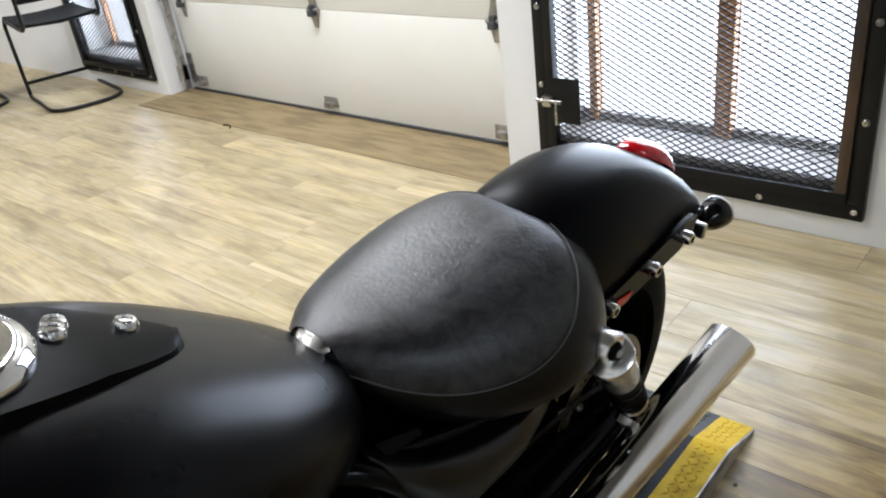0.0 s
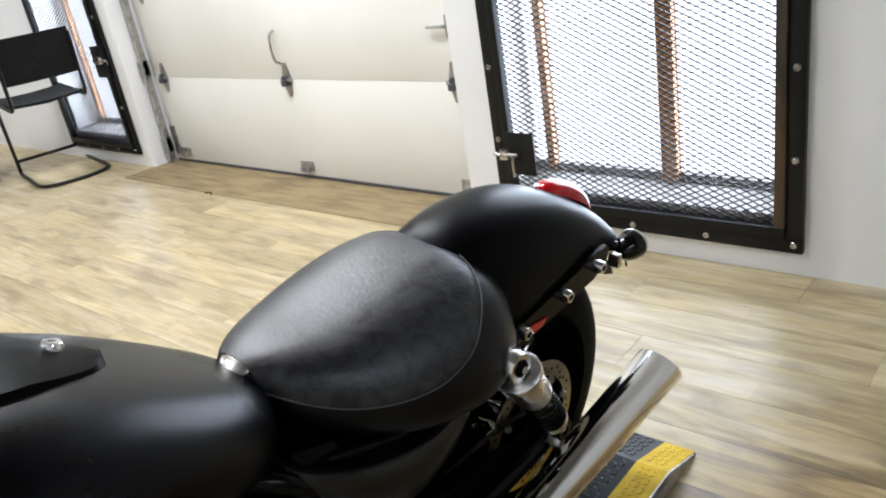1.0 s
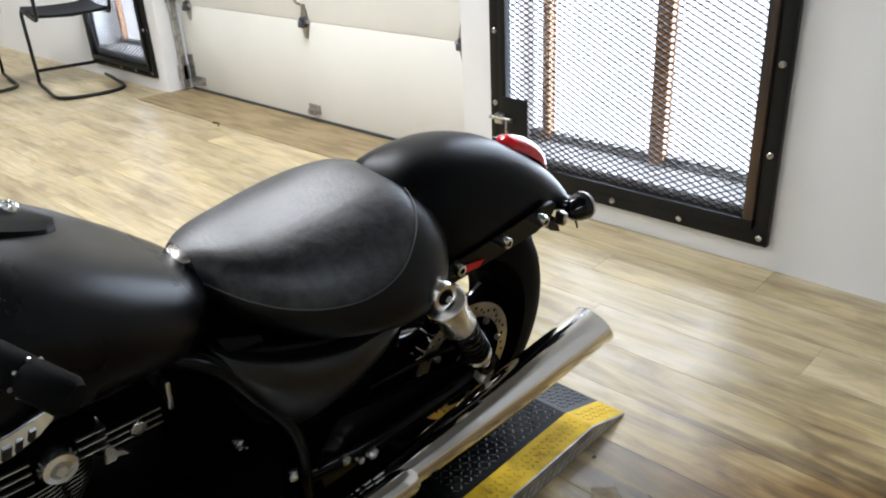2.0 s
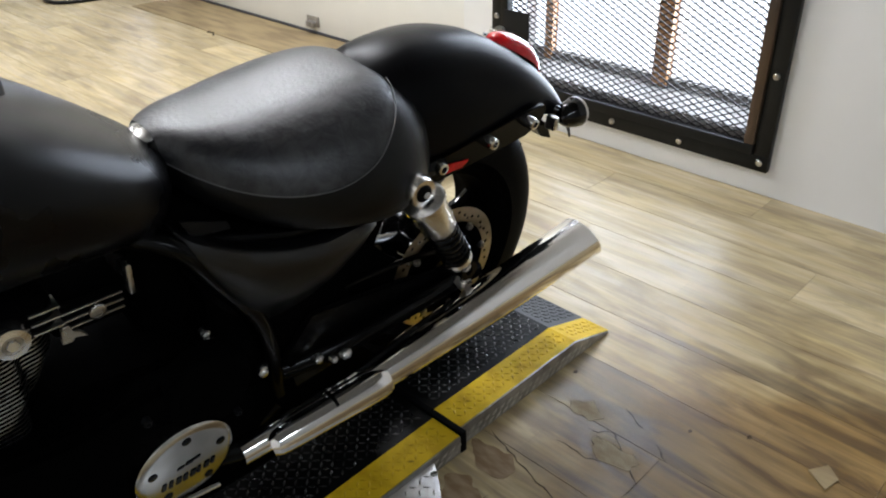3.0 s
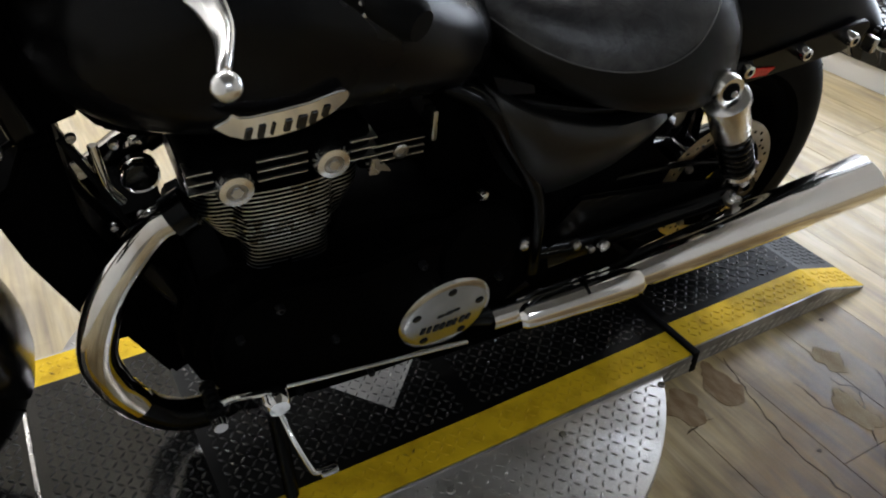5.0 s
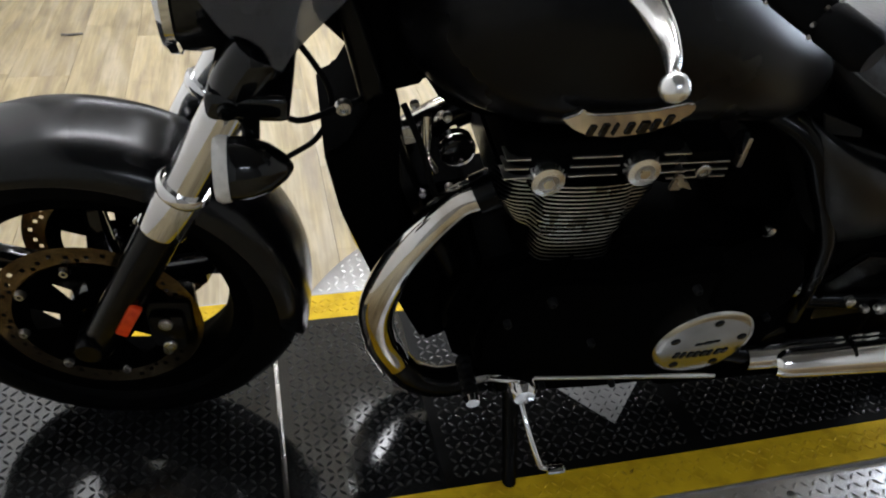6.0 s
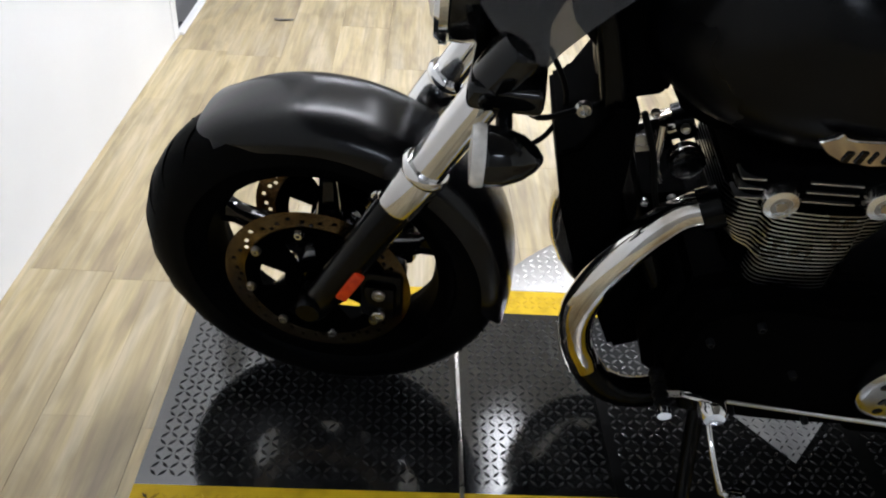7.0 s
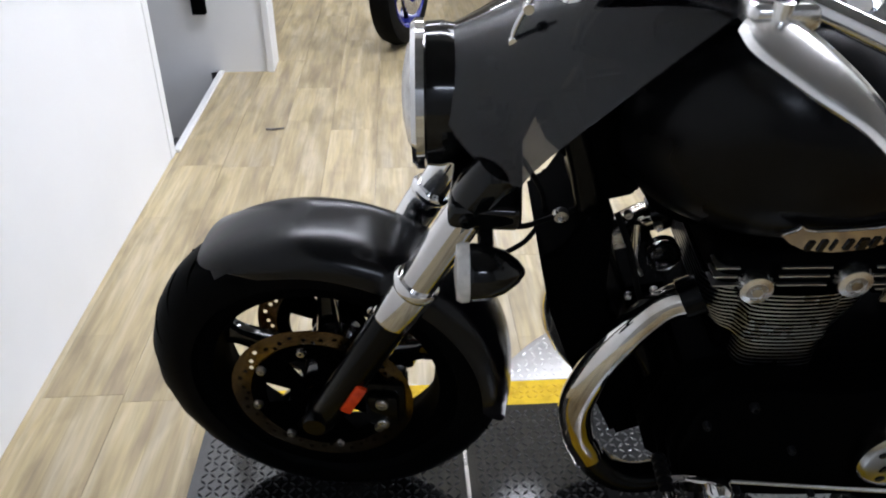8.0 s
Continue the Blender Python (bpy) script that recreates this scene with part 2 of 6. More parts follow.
def plank_material():
    """Weathered vinyl planks: pale sand, tan and grey along the grain, with knots."""
    m = bpy.data.materials.new("weathered_wood_planks")
    m.use_nodes = True
    nodes, links = m.node_tree.nodes, m.node_tree.links
    b = nodes["Principled BSDF"]
    co, info = nodes.new("ShaderNodeTexCoord"), nodes.new("ShaderNodeObjectInfo")
    shift = nodes.new("ShaderNodeVectorMath")
    shift.operation = "MULTIPLY_ADD"
    spread = nodes.new("ShaderNodeCombineXYZ")
    for i, k in enumerate((37.0, 91.0, 11.0)):
        mul = nodes.new("ShaderNodeMath")
        mul.operation, mul.inputs[1].default_value = "MULTIPLY", k
        links.new(info.outputs["Random"], mul.inputs[0])
        links.new(mul.outputs[0], spread.inputs[i])
    shift.inputs[1].default_value = (1, 1, 1)
    links.new(co.outputs["Object"], shift.inputs[0])
    links.new(spread.outputs[0], shift.inputs[2])

    def grain(scale, stretch, detail, distort):
        mp, n = nodes.new("ShaderNodeMapping"), nodes.new("ShaderNodeTexNoise")
        mp.inputs["Scale"].default_value = stretch
        n.inputs["Scale"].default_value, n.inputs["Detail"].default_value, n.inputs["Distortion"].default_value = scale, detail, distort
        links.new(shift.outputs[0], mp.inputs["Vector"])
        links.new(mp.outputs[0], n.inputs["Vector"])
        return n.outputs["Fac"]
    broad, fine, stain = grain(3.0, (7.5, 0.75, 1), 4, 0.5), grain(8, (14, 0.8, 1), 6, 0.3), grain(3.2, (3.0, 1.0, 1), 5, 1.0)
    ramp = nodes.new("ShaderNodeValToRGB")
    el = ramp.color_ramp.elements
    el[0].position, el[0].color = 0.30, (0.37, 0.305, 0.20, 1)
    el[1].position, el[1].color = 0.70, (0.60, 0.53, 0.37, 1)
    mid = el.new(0.47)
    mid.color = (0.51, 0.43, 0.245, 1)
    links.new(broad, ramp.inputs["Fac"])
    ramp2 = nodes.new("ShaderNodeValToRGB")
    ramp2.color_ramp.elements[0].position, ramp2.color_ramp.elements[0].color = 0.36, (0.86, 0.85, 0.84, 1)
    ramp2.color_ramp.elements[1].position, ramp2.color_ramp.elements[1].color = 0.60, (1.04, 1.02, 1.0, 1)
    links.new(fine, ramp2.inputs["Fac"])
    ramp3 = nodes.new("ShaderNodeValToRGB")
    ramp3.color_ramp.elements[0].position, ramp3.color_ramp.elements[0].color = 0.36, (0.80, 0.79, 0.78, 1)
    ramp3.color_ramp.elements[1].position, ramp3.color_ramp.elements[1].color = 0.50, (1, 1, 1, 1)
    links.new(stain, ramp3.inputs["Fac"])
    # three printed strips on each plank, each with its own tone
    turn, strips = nodes.new("ShaderNodeMapping"), nodes.new("ShaderNodeTexBrick")
    turn.inputs["Rotation"].default_value = (0, 0, radians(90))
    turn.inputs["Location"].default_value = (0.0, 0.0905, 0)
    links.new(co.outputs["Object"], turn.inputs["Vector"])
    links.new(turn.outputs[0], strips.inputs["Vector"])
    strips.offset, strips.squash = 0.37, 1.0
    for key, val in (("Scale", 1.0), ("Mortar Size", 0.0007), ("Brick Width", 0.61), ("Row Height", 0.0905), ("Mortar Smooth", 0.3), ("Bias", 0.0)):
        strips.inputs[key].default_value = val
    strips.inputs["Color1"].default_value, strips.inputs["Color2"].default_value, strips.inputs["Mortar"].default_value = (0.80, 0.79, 0.80, 1), (1.10, 1.10, 1.06, 1), (0.72, 0.70, 0.68, 1)
    # foot-worn, browned finish beside the turntable, ragged-edged; weaker light there painted in too
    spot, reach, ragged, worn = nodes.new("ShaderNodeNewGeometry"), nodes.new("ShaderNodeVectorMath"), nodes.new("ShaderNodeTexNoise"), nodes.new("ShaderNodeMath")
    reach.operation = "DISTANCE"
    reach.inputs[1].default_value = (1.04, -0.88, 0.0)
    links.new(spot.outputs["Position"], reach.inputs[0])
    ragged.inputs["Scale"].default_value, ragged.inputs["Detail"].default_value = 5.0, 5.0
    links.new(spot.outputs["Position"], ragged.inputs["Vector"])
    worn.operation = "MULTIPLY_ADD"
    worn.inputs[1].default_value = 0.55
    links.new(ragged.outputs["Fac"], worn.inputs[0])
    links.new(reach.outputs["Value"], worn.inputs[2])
    worn_dim = nodes.new("ShaderNodeValToRGB")
    worn_dim.color_ramp.elements[0].position, worn_dim.color_ramp.elements[0].color = 0.72, (0.48, 0.385, 0.235, 1)
    worn_dim.color_ramp.elements[1].position, worn_dim.color_ramp.elements[1].color = 0.98, (1, 1, 1, 1)
    links.new(worn.outputs[0], worn_dim.inputs["Fac"])
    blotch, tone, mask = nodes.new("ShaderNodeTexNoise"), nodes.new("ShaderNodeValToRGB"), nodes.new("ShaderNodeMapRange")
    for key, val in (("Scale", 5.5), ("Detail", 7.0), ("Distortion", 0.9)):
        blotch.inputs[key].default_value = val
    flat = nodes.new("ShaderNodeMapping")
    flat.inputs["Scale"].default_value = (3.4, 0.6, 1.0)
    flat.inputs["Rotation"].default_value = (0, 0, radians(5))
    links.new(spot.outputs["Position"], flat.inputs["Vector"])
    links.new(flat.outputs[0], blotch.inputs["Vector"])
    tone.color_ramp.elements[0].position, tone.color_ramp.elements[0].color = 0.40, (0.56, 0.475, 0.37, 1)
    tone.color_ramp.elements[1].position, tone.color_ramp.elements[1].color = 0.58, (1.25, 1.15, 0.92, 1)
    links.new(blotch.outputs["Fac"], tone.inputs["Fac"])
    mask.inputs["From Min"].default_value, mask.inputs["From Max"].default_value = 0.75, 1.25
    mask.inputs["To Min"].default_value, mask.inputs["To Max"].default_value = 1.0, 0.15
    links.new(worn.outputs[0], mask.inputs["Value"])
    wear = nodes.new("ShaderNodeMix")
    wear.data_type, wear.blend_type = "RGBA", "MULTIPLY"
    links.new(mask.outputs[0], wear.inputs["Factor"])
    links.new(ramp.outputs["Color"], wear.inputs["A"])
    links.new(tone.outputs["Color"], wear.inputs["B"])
    out = wear.outputs["Result"]
    for other in (ramp2, ramp3, strips, worn_dim):
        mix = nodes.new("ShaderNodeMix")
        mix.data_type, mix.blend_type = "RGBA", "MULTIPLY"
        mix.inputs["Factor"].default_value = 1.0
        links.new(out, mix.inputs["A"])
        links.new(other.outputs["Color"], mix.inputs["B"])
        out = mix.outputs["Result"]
    hsv, rng = nodes.new("ShaderNodeHueSaturation"), nodes.new("ShaderNodeMapRange")
    rng.inputs["To Min"].default_value, rng.inputs["To Max"].default_value = 0.86, 1.08
    links.new(info.outputs["Random"], rng.inputs["Value"])
    links.new(rng.outputs[0], hsv.inputs["Value"])
    links.new(out, hsv.inputs["Color"])
    links.new(hsv.outputs["Color"], b.inputs["Base Color"])
    rr = nodes.new("ShaderNodeMapRange")
    rr.inputs["From Min"].default_value, rr.inputs["From Max"].default_value = 0.35, 0.65
    rr.inputs["To Min"].default_value, rr.inputs["To Max"].default_value = 0.30, 0.50
    links.new(blotch.outputs["Fac"], rr.inputs["Value"])
    links.new(rr.outputs[0], b.inputs["Roughness"])
    bp = nodes.new("ShaderNodeBump")
    bp.inputs["Strength"].default_value, bp.inputs["Distance"].default_value = 0.12, 0.002
    links.new(fine, bp.inputs["Height"])
    links.new(bp.outputs[0], b.inputs["Normal"])
    return m


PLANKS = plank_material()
PLYWOOD = material("raw_plywood", (0.28, 0.21, 0.105), 0.6, second=(0.18, 0.13, 0.065), scale=4, stretch=(5, 0.9, 1), bump=0.2, bump_scale=60)


# ---- building helpers ----
def link(name, bm, mat, parent=None, smooth=True, m=None):
    me = bpy.data.meshes.new(name)
    bmesh.ops.recalc_face_normals(bm, faces=bm.faces[:])
    for f in bm.faces:
        f.smooth = smooth
        if smooth and len(bm.faces) > 6:     # large flats between bevels keep their own normal
            near = [g.calc_area() for e in f.edges for g in e.link_faces if g is not f]
            f.smooth = len(f.verts) <= 4 and (not near or f.calc_area() < 5 * sum(near) / len(near))
    bm.to_mesh(me)
    bm.free()
    me.materials.append(mat)
    if smooth:
        me.set_sharp_from_angle(angle=radians(38))
    ob = new(name, me)
    if m is not None:
        ob.matrix_basis = m
    ob.parent = parent
    return ob


def part(name, bm, mat, parent, label="", smooth=True, m=None):
    return tagged(link(name, bm, mat, parent, smooth, m), label)


def box(x0, x1, y0, y1, z0, z1, bevel=0.0, seg=2, bm=None):
    own = bmesh.new()
    bmesh.ops.create_cube(own, size=1.0)
    for v in own.verts:
        v.co = Vector(((x0 + x1) / 2 + v.co.x * (x1 - x0), (y0 + y1) / 2 + v.co.y * (y1 - y0), (z0 + z1) / 2 + v.co.z * (z1 - z0)))
    if bevel:
        bmesh.ops.bevel(own, geom=own.edges[:], offset=bevel, segments=seg, affect="EDGES", profile=0.5)
    return own


def merge(*parts):
    """One bmesh out of several."""
    out = bmesh.new()
    for p in parts:
        me = bpy.data.meshes.new("tmp")
        p.to_mesh(me)
        p.free()
        out.from_mesh(me)
        bpy.data.meshes.remove(me)
    return out


def moved(bm, m):
    bm.transform(m)
    return bm


def loft(rings, cap=True, closed=True):
    bm = bmesh.new()
    rows = [[bm.verts.new(p) for p in ring] for ring in rings]
    n = len(rows[0])
    for a, b in zip(rows, rows[1:]):
        for i in range(n if closed else n - 1):
            bm.faces.new((a[i], a[(i + 1) % n], b[(i + 1) % n], b[i]))
    if cap and closed:
        bm.faces.new(rows[0])
        bm.faces.new(rows[-1])
    return bm


def smooth_path(points, steps=8):
    """Catmull-Rom through points (tuples of any length)."""
    p = [np.array(q, float) for q in points]
    p = [2 * p[0] - p[1]] + p + [2 * p[-1] - p[-2]]
    out = []
    for a, b, c, d in zip(p, p[1:], p[2:], p[3:]):
        for k in range(steps):
            t = k / steps
            out.append(0.5 * (2 * b + (c - a) * t + (2 * a - 5 * b + 4 * c - d) * t * t + (3 * b - a - 3 * c + d) * t ** 3))
    out.append(p[-2])
    return out


def tube(points, r, seg=12, steps=8, cap=True):
    """A round bar along points; a fourth number of a point is its radius."""
    pts = smooth_path([(*q, r) if len(q) == 3 else q for q in points], steps) if steps > 1 else [np.array((*q, r) if len(q) == 3 else q, float) for q in points]
    rings, side = [], None
    for i, q in enumerate(pts):
        d = Vector(pts[min(i + 1, len(pts) - 1)][:3] - pts[max(i - 1, 0)][:3]).normalized()
        side = (Vector((0, 0, 1)) if abs(d.z) < 0.9 else Vector((0, 1, 0))).cross(d).normalized() if side is None else (side - d * side.dot(d)).normalized()
        up = d.cross(side)
        rings.append([Vector(q[:3]) + (side * math.cos(a) + up * math.sin(a)) * q[3] for a in (2 * math.pi * k / seg for k in range(seg))])
    return loft(rings, cap)


def rod(a, b, r, seg=14, r2=None):
    return tube([(*a, r), (*b, r if r2 is None else r2)], r, seg, 1)


def revolve(profile, seg=48, axis="y", centre=(0, 0, 0), closed=True):
    """Turns a profile of (radius, along) round an axis."""
    bm = bmesh.new()
    rows = []
    for k in range(seg):
        a = 2 * math.pi * k / seg
        row = []
        for r, s in profile:
            c, n = r * math.cos(a), r * math.sin(a)
            p = {"y": (c, s, n), "x": (s, c, n), "z": (c, n, s)}[axis]
            row.append(bm.verts.new(Vector(p) + Vector(centre)))
        rows.append(row)
    n = len(profile)
    for k in range(seg):
        a, b = rows[k], rows[(k + 1) % seg]
        for i in range(n if closed else n - 1):
            j = (i + 1) % n
            bm.faces.new((a[i], a[j], b[j], b[i]))
    bmesh.ops.remove_doubles(bm, verts=bm.verts[:], dist=1e-6)
    return bm


def prism(outline, axis, lo, hi, bevel=0.0):
    """A plate cut to an outline in the plane across an axis."""
    def at(u, v, w):
        return {"y": (u, w, v), "z": (u, v, w), "x": (w, u, v)}[axis]
    bm = loft([[at(u, v, lo) for u, v in outline], [at(u, v, hi) for u, v in outline]])
    if bevel:
        bmesh.ops.recalc_face_normals(bm, faces=bm.faces[:])
        bmesh.ops.bevel(bm, geom=bm.edges[:], offset=bevel, segments=2, affect="EDGES")
    return bm


def empty(name, m=None):
    ob = new(name)
    ob.empty_display_size = 0.1
    if m is not None:
        ob.matrix_basis = m
    return ob


def bolt(place, r, depth, parent, mat=None, axis="y", name="bolt", label=""):
    """A domed cap bolt that stands out along -axis, with a socket."""
    prof = [(0.0, -depth * 0.55), (r * 0.45, -depth * 0.55), (r * 0.5, -depth), (r * 0.85, -depth * 0.95), (r, -depth * 0.7), (r, 0.0), (0.0, 0.0)]
    return part(name, revolve(prof, 14, axis, place), mat or CHROME, parent, label)


# ---- the room ----
def structure(name, bm, mat, label, category, smooth=False):
    return tagged(link(name, bm, mat, None, smooth), label, category, kind="structure")


WX, LX = 2.372, -1.255
structure("subfloor", merge(box(-1.262, 4.2, -4.2, 12.2, -1.2, -0.012), box(-6, -1.262, 2.85, 12.2, -1.2, -0.012), box(-6, -1.262, -4.2, 1.70, -1.2, -0.012)), DARK_GREY, "dark grey slab under the wood-look planks", "floor")
plank_floor = tagged(empty("floor"), "pale weathered wood-look vinyl plank floor", "floor", kind="structure")

# wall with the garage door and the two caged windows
MESH1, DOOR_Y, MESH2, TOP = (-0.137, 1.030), (1.205, 3.905), (4.01, 4.93), 3.0
WIN_Z = (0.088, 2.02)
wall_e = []
for y0, y1, z0, z1 in ((-4.0, MESH1[0] + 0.03, 0, TOP), (MESH1[0] + 0.03, MESH1[1] - 0.03, 0, WIN_Z[0] + 0.03), (MESH1[0] + 0.03, MESH1[1] - 0.03, WIN_Z[1] - 0.03, TOP),
                       (MESH1[1] - 0.03, DOOR_Y[0], 0, TOP), (DOOR_Y[0], DOOR_Y[1], 2.25, TOP), (DOOR_Y[1], MESH2[0] + 0.03, 0, TOP),
                       (MESH2[0] + 0.03, MESH2[1] - 0.03, 0, WIN_Z[0] + 0.03), (MESH2[0] + 0.03, MESH2[1] - 0.03, WIN_Z[1] - 0.03, TOP), (MESH2[1] - 0.03, 12.0, 0, TOP)):
    back = 0.075 if y0 >= DOOR_Y[1] else 0.0
    wall_e.append(box(WX + back, WX + 0.26 + back, y0, y1, z0, z1))
structure("wall_east", merge(*wall_e), WALL_PAINT, "white painted wall with caged windows", "wall")
# unseen wall; its grey is set for reflections in chrome and black paint
structure("wall_south", box(-5.6, 2.65, -4.15, -4.0, 0, TOP), GREY_WALL, "unseen plain grey wall", "wall")
structure("wall_north", box(-5.5, 2.6, 12.0, 12.15, 0, TOP), WALL_PAINT, "plain white painted wall", "wall")
structure("wall_west", box(LX - 0.14, LX, -4.0, 1.735, 0, TOP), WALL_PAINT, "smooth white painted partition wall", "wall")
structure("wall_west_far", box(-5.6, -5.45, -4.0, 12.0, 0, TOP), WALL_PAINT, "plain white painted wall", "wall")
structure("corner_trim", box(LX - 0.145, LX + 0.004, 1.735, 1.79, 0, TOP, 0.003), WALL_PAINT, "white painted wooden corner trim", "trim")
# unseen lintel and side wall, added to keep light out of the doorway
structure("unseen_lintel", box(LX - 0.14, LX, 1.79, 2.71, 2.06, TOP), WALL_PAINT, "unseen wall added over the doorway to shade it", "wall")
structure("unseen_stairwell_wall", box(-2.4, -2.26, 1.70, 2.71, -1.2, TOP), GREY_WALL, "unseen grey wall added behind the stairwell", "wall")
structure("stairwell_floor", box(-2.26, -1.262, 1.70, 2.71, -1.2, -0.9), DARK_GREY, "dark grey stairwell floor", "floor")
structure("stair_step", box(-1.41, -1.264, 1.72, 2.33, -0.9, -0.16, 0.004), DARK_GREY, "dark grey step down beside the floor", "stairs")
tagged(link("wall_box", box(-1.335, -1.275, 2.672, 2.708, 0.275, 0.42, 0.004), SHADE_BLACK), "small black box fixed to the stairwell wall", "fixture")
structure("wall_recess", box(-2.9, -1.30, 2.71, 2.85, -1.2, TOP), WALL_PAINT, "shaded white wall in the stairwell doorway", "wall")
structure("baseboard", box(-1.262, -1.236, 1.792, 2.705, 0, 0.012, 0.003), WALL_PAINT, "white painted threshold strip on the floor", "trim")
structure("wall_stub", box(-1.30, -1.035, 2.71, 2.85, 0, TOP), WALL_PAINT, "short white wall end", "wall")
structure("end_trim", box(-1.035, -1.005, 2.695, 2.865, 0, TOP, 0.003), WALL_PAINT, "white painted wooden end trim", "trim")
structure("ceiling", box(-5.6, 2.65, 0.75, 12.15, TOP, TOP + 0.15), CEILING_PAINT, "plain grey ceiling", "ceiling")
# unseen ceiling, split so its near part reflects dark
structure("unseen_ceiling_bay", box(-5.6, 2.65, -4.15, 0.75, TOP, TOP + 0.15), UNSEEN_BAY, "unseen ceiling part kept dark for reflections", "ceiling")


def ceiling_lamp(x, y, turn, watts, hue, length=1.5):
    lamp = tagged(empty("ceiling_lamp", pose(x, y, TOP, 0, 0, turn)), "unseen white ceiling lamp with long bright diffuser", "lamp", "ceiling lamps")
    part("housing", box(-length / 2, length / 2, -0.12, 0.12, -0.05, -0.002, 0.01), WALL_PAINT, lamp)
    part("diffuser", box(-length / 2 + 0.03, length / 2 - 0.03, -0.09, 0.09, -0.065, -0.052, 0.004), TUBE_GLOW, lamp, "glowing white diffuser")
    data = bpy.data.lights.new("lamp_light", "AREA")
    data.shape, data.size, data.size_y, data.energy, data.color = "RECTANGLE", length, 0.2, watts, hue
    light = new("lamp_light", data)
    light.matrix_basis = pose(x, y, TOP - 0.08, 0, 0, turn)
    return lamp


WARM, COOL = (1.0, 0.97, 0.925), (0.90, 0.96, 1.0)
# unseen lamps, placed for highlights and fill; the cool one lights the near side
for lx, ly, turn, share, hue in ((1.78, 2.0, 90, 1.3, WARM), (-0.50, 1.55, 0, 0.6, WARM), (0.27, 1.88, 90, 0.06, WARM), (-0.7, 4.7, 0, 1.0, WARM), (0.9, 6.4, 0, 1.0, WARM), (0.3, -3.72, 0, 0.5, COOL)):
    ceiling_lamp(lx, ly, turn, TUBE_WATTS * share, hue)


def garage_door():
    door = tagged(empty("garage_door", pose(0, 0, 0)), "closed cream sectional garage door with galvanised hinges", "garage door", kind="structure")
    x, y0, y1 = 2.60, DOOR_Y[0] + 0.02, DOOR_Y[1] - 0.05
    heights = (0.018, 0.555, 1.09, 1.62, 2.20)
    for z0, z1 in zip(heights, heights[1:]):
        part("door_panel", box(x, x + 0.045, y0, y1, z0 + 0.0006, z1 - 0.0006, 0.0022), DOOR_PAINT, door)
    part("bottom_seal", box(x - 0.008, x + 0.04, y0, y1, 0.005, 0.017, 0.004), DARK_GREY, door, "black rubber bottom seal")
    for y in (y0 + 0.17, (y0 + y1) / 2, y1 - 0.12):
        for z in heights[1:4]:
            hinge = part("hinge", merge(prism([(y - 0.035, z + 0.004), (y + 0.035, z + 0.004), (y + 0.013, z + 0.09), (y - 0.013, z + 0.09)], "x", x - 0.006, x - 0.001, 0.001),
                                        prism([(y - 0.035, z - 0.004), (y + 0.035, z - 0.004), (y + 0.013, z - 0.09), (y - 0.013, z - 0.09)], "x", x - 0.006, x - 0.001, 0.001),
                                        rod((x - 0.012, y - 0.04, z), (x - 0.012, y + 0.04, z), 0.010)), GALV, door, "galvanised hinge")
            part("roller_arm", merge(rod((x - 0.03, y, z + 0.012), (x - 0.002, y, z + 0.012), 0.014), box(x - 0.04, x - 0.006, y - 0.018, y + 0.018, z - 0.03, z + 0.0, 0.004)), DARK_GREY, hinge)
        part("bottom_bracket", merge(box(x - 0.035, x - 0.001, y - 0.03, y + 0.03, 0.045, 0.075, 0.003), box(x - 0.008, x - 0.001, y - 0.05, y + 0.05, 0.046, 0.10, 0.001)), GALV, door)
    for y in (y0 + 0.10, y1 - 0.03):
        part("corner_plate", box(x - 0.007, x - 0.001, y - 0.03, y + 0.03, 0.05, 0.24, 0.002), GALV, door, "galvanised corner plate")
    yc = (y0 + y1) / 2
    part("pull_handle", tube([(x, yc + 0.03, 0.64), (x - 0.03, yc + 0.03, 0.66), (x - 0.035, yc + 0.035, 0.72), (x - 0.03, yc + 0.03, 0.79), (x, yc + 0.03, 0.81)], 0.007, 8, 5), GALV, door, "curved steel pull handle")
    part("slide_lock", merge(box(x - 0.03, x - 0.001, y0 + 0.11, y0 + 0.16, 0.755, 0.85, 0.004), rod((x - 0.02, y0 + 0.1, 0.80), (x - 0.02, y0 + 0.27, 0.80), 0.008)), GALV, door, "galvanised slide lock")
    for y in (y0 - 0.004, y1 + 0.004):
        s = 1 if y > 2 else -1
        part("track", merge(box(x - 0.06, x - 0.02, min(y, y + s * 0.012), max(y, y + s * 0.012), 0.02, 2.2), box(x - 0.075, x - 0.06, min(y, y - s * 0.02), max(y, y - s * 0.02), 0.02, 2.2)), GALV, door, "galvanised roller track")
        for z in (0.12, 0.62, 1.15):
            part("track_bracket", box(x - 0.08, x - 0.01, min(y, y + s * 0.02), max(y, y + s * 0.02), z - 0.05, z + 0.05, 0.003), GALV, door)


garage_door()
structure("door_sill", box(2.235, 2.66, DOOR_Y[0] - 0.16, DOOR_Y[1] + 0.03, -0.011, 0.004, 0.001), PLYWOOD, "bare plywood sheet before the garage door", "floor")


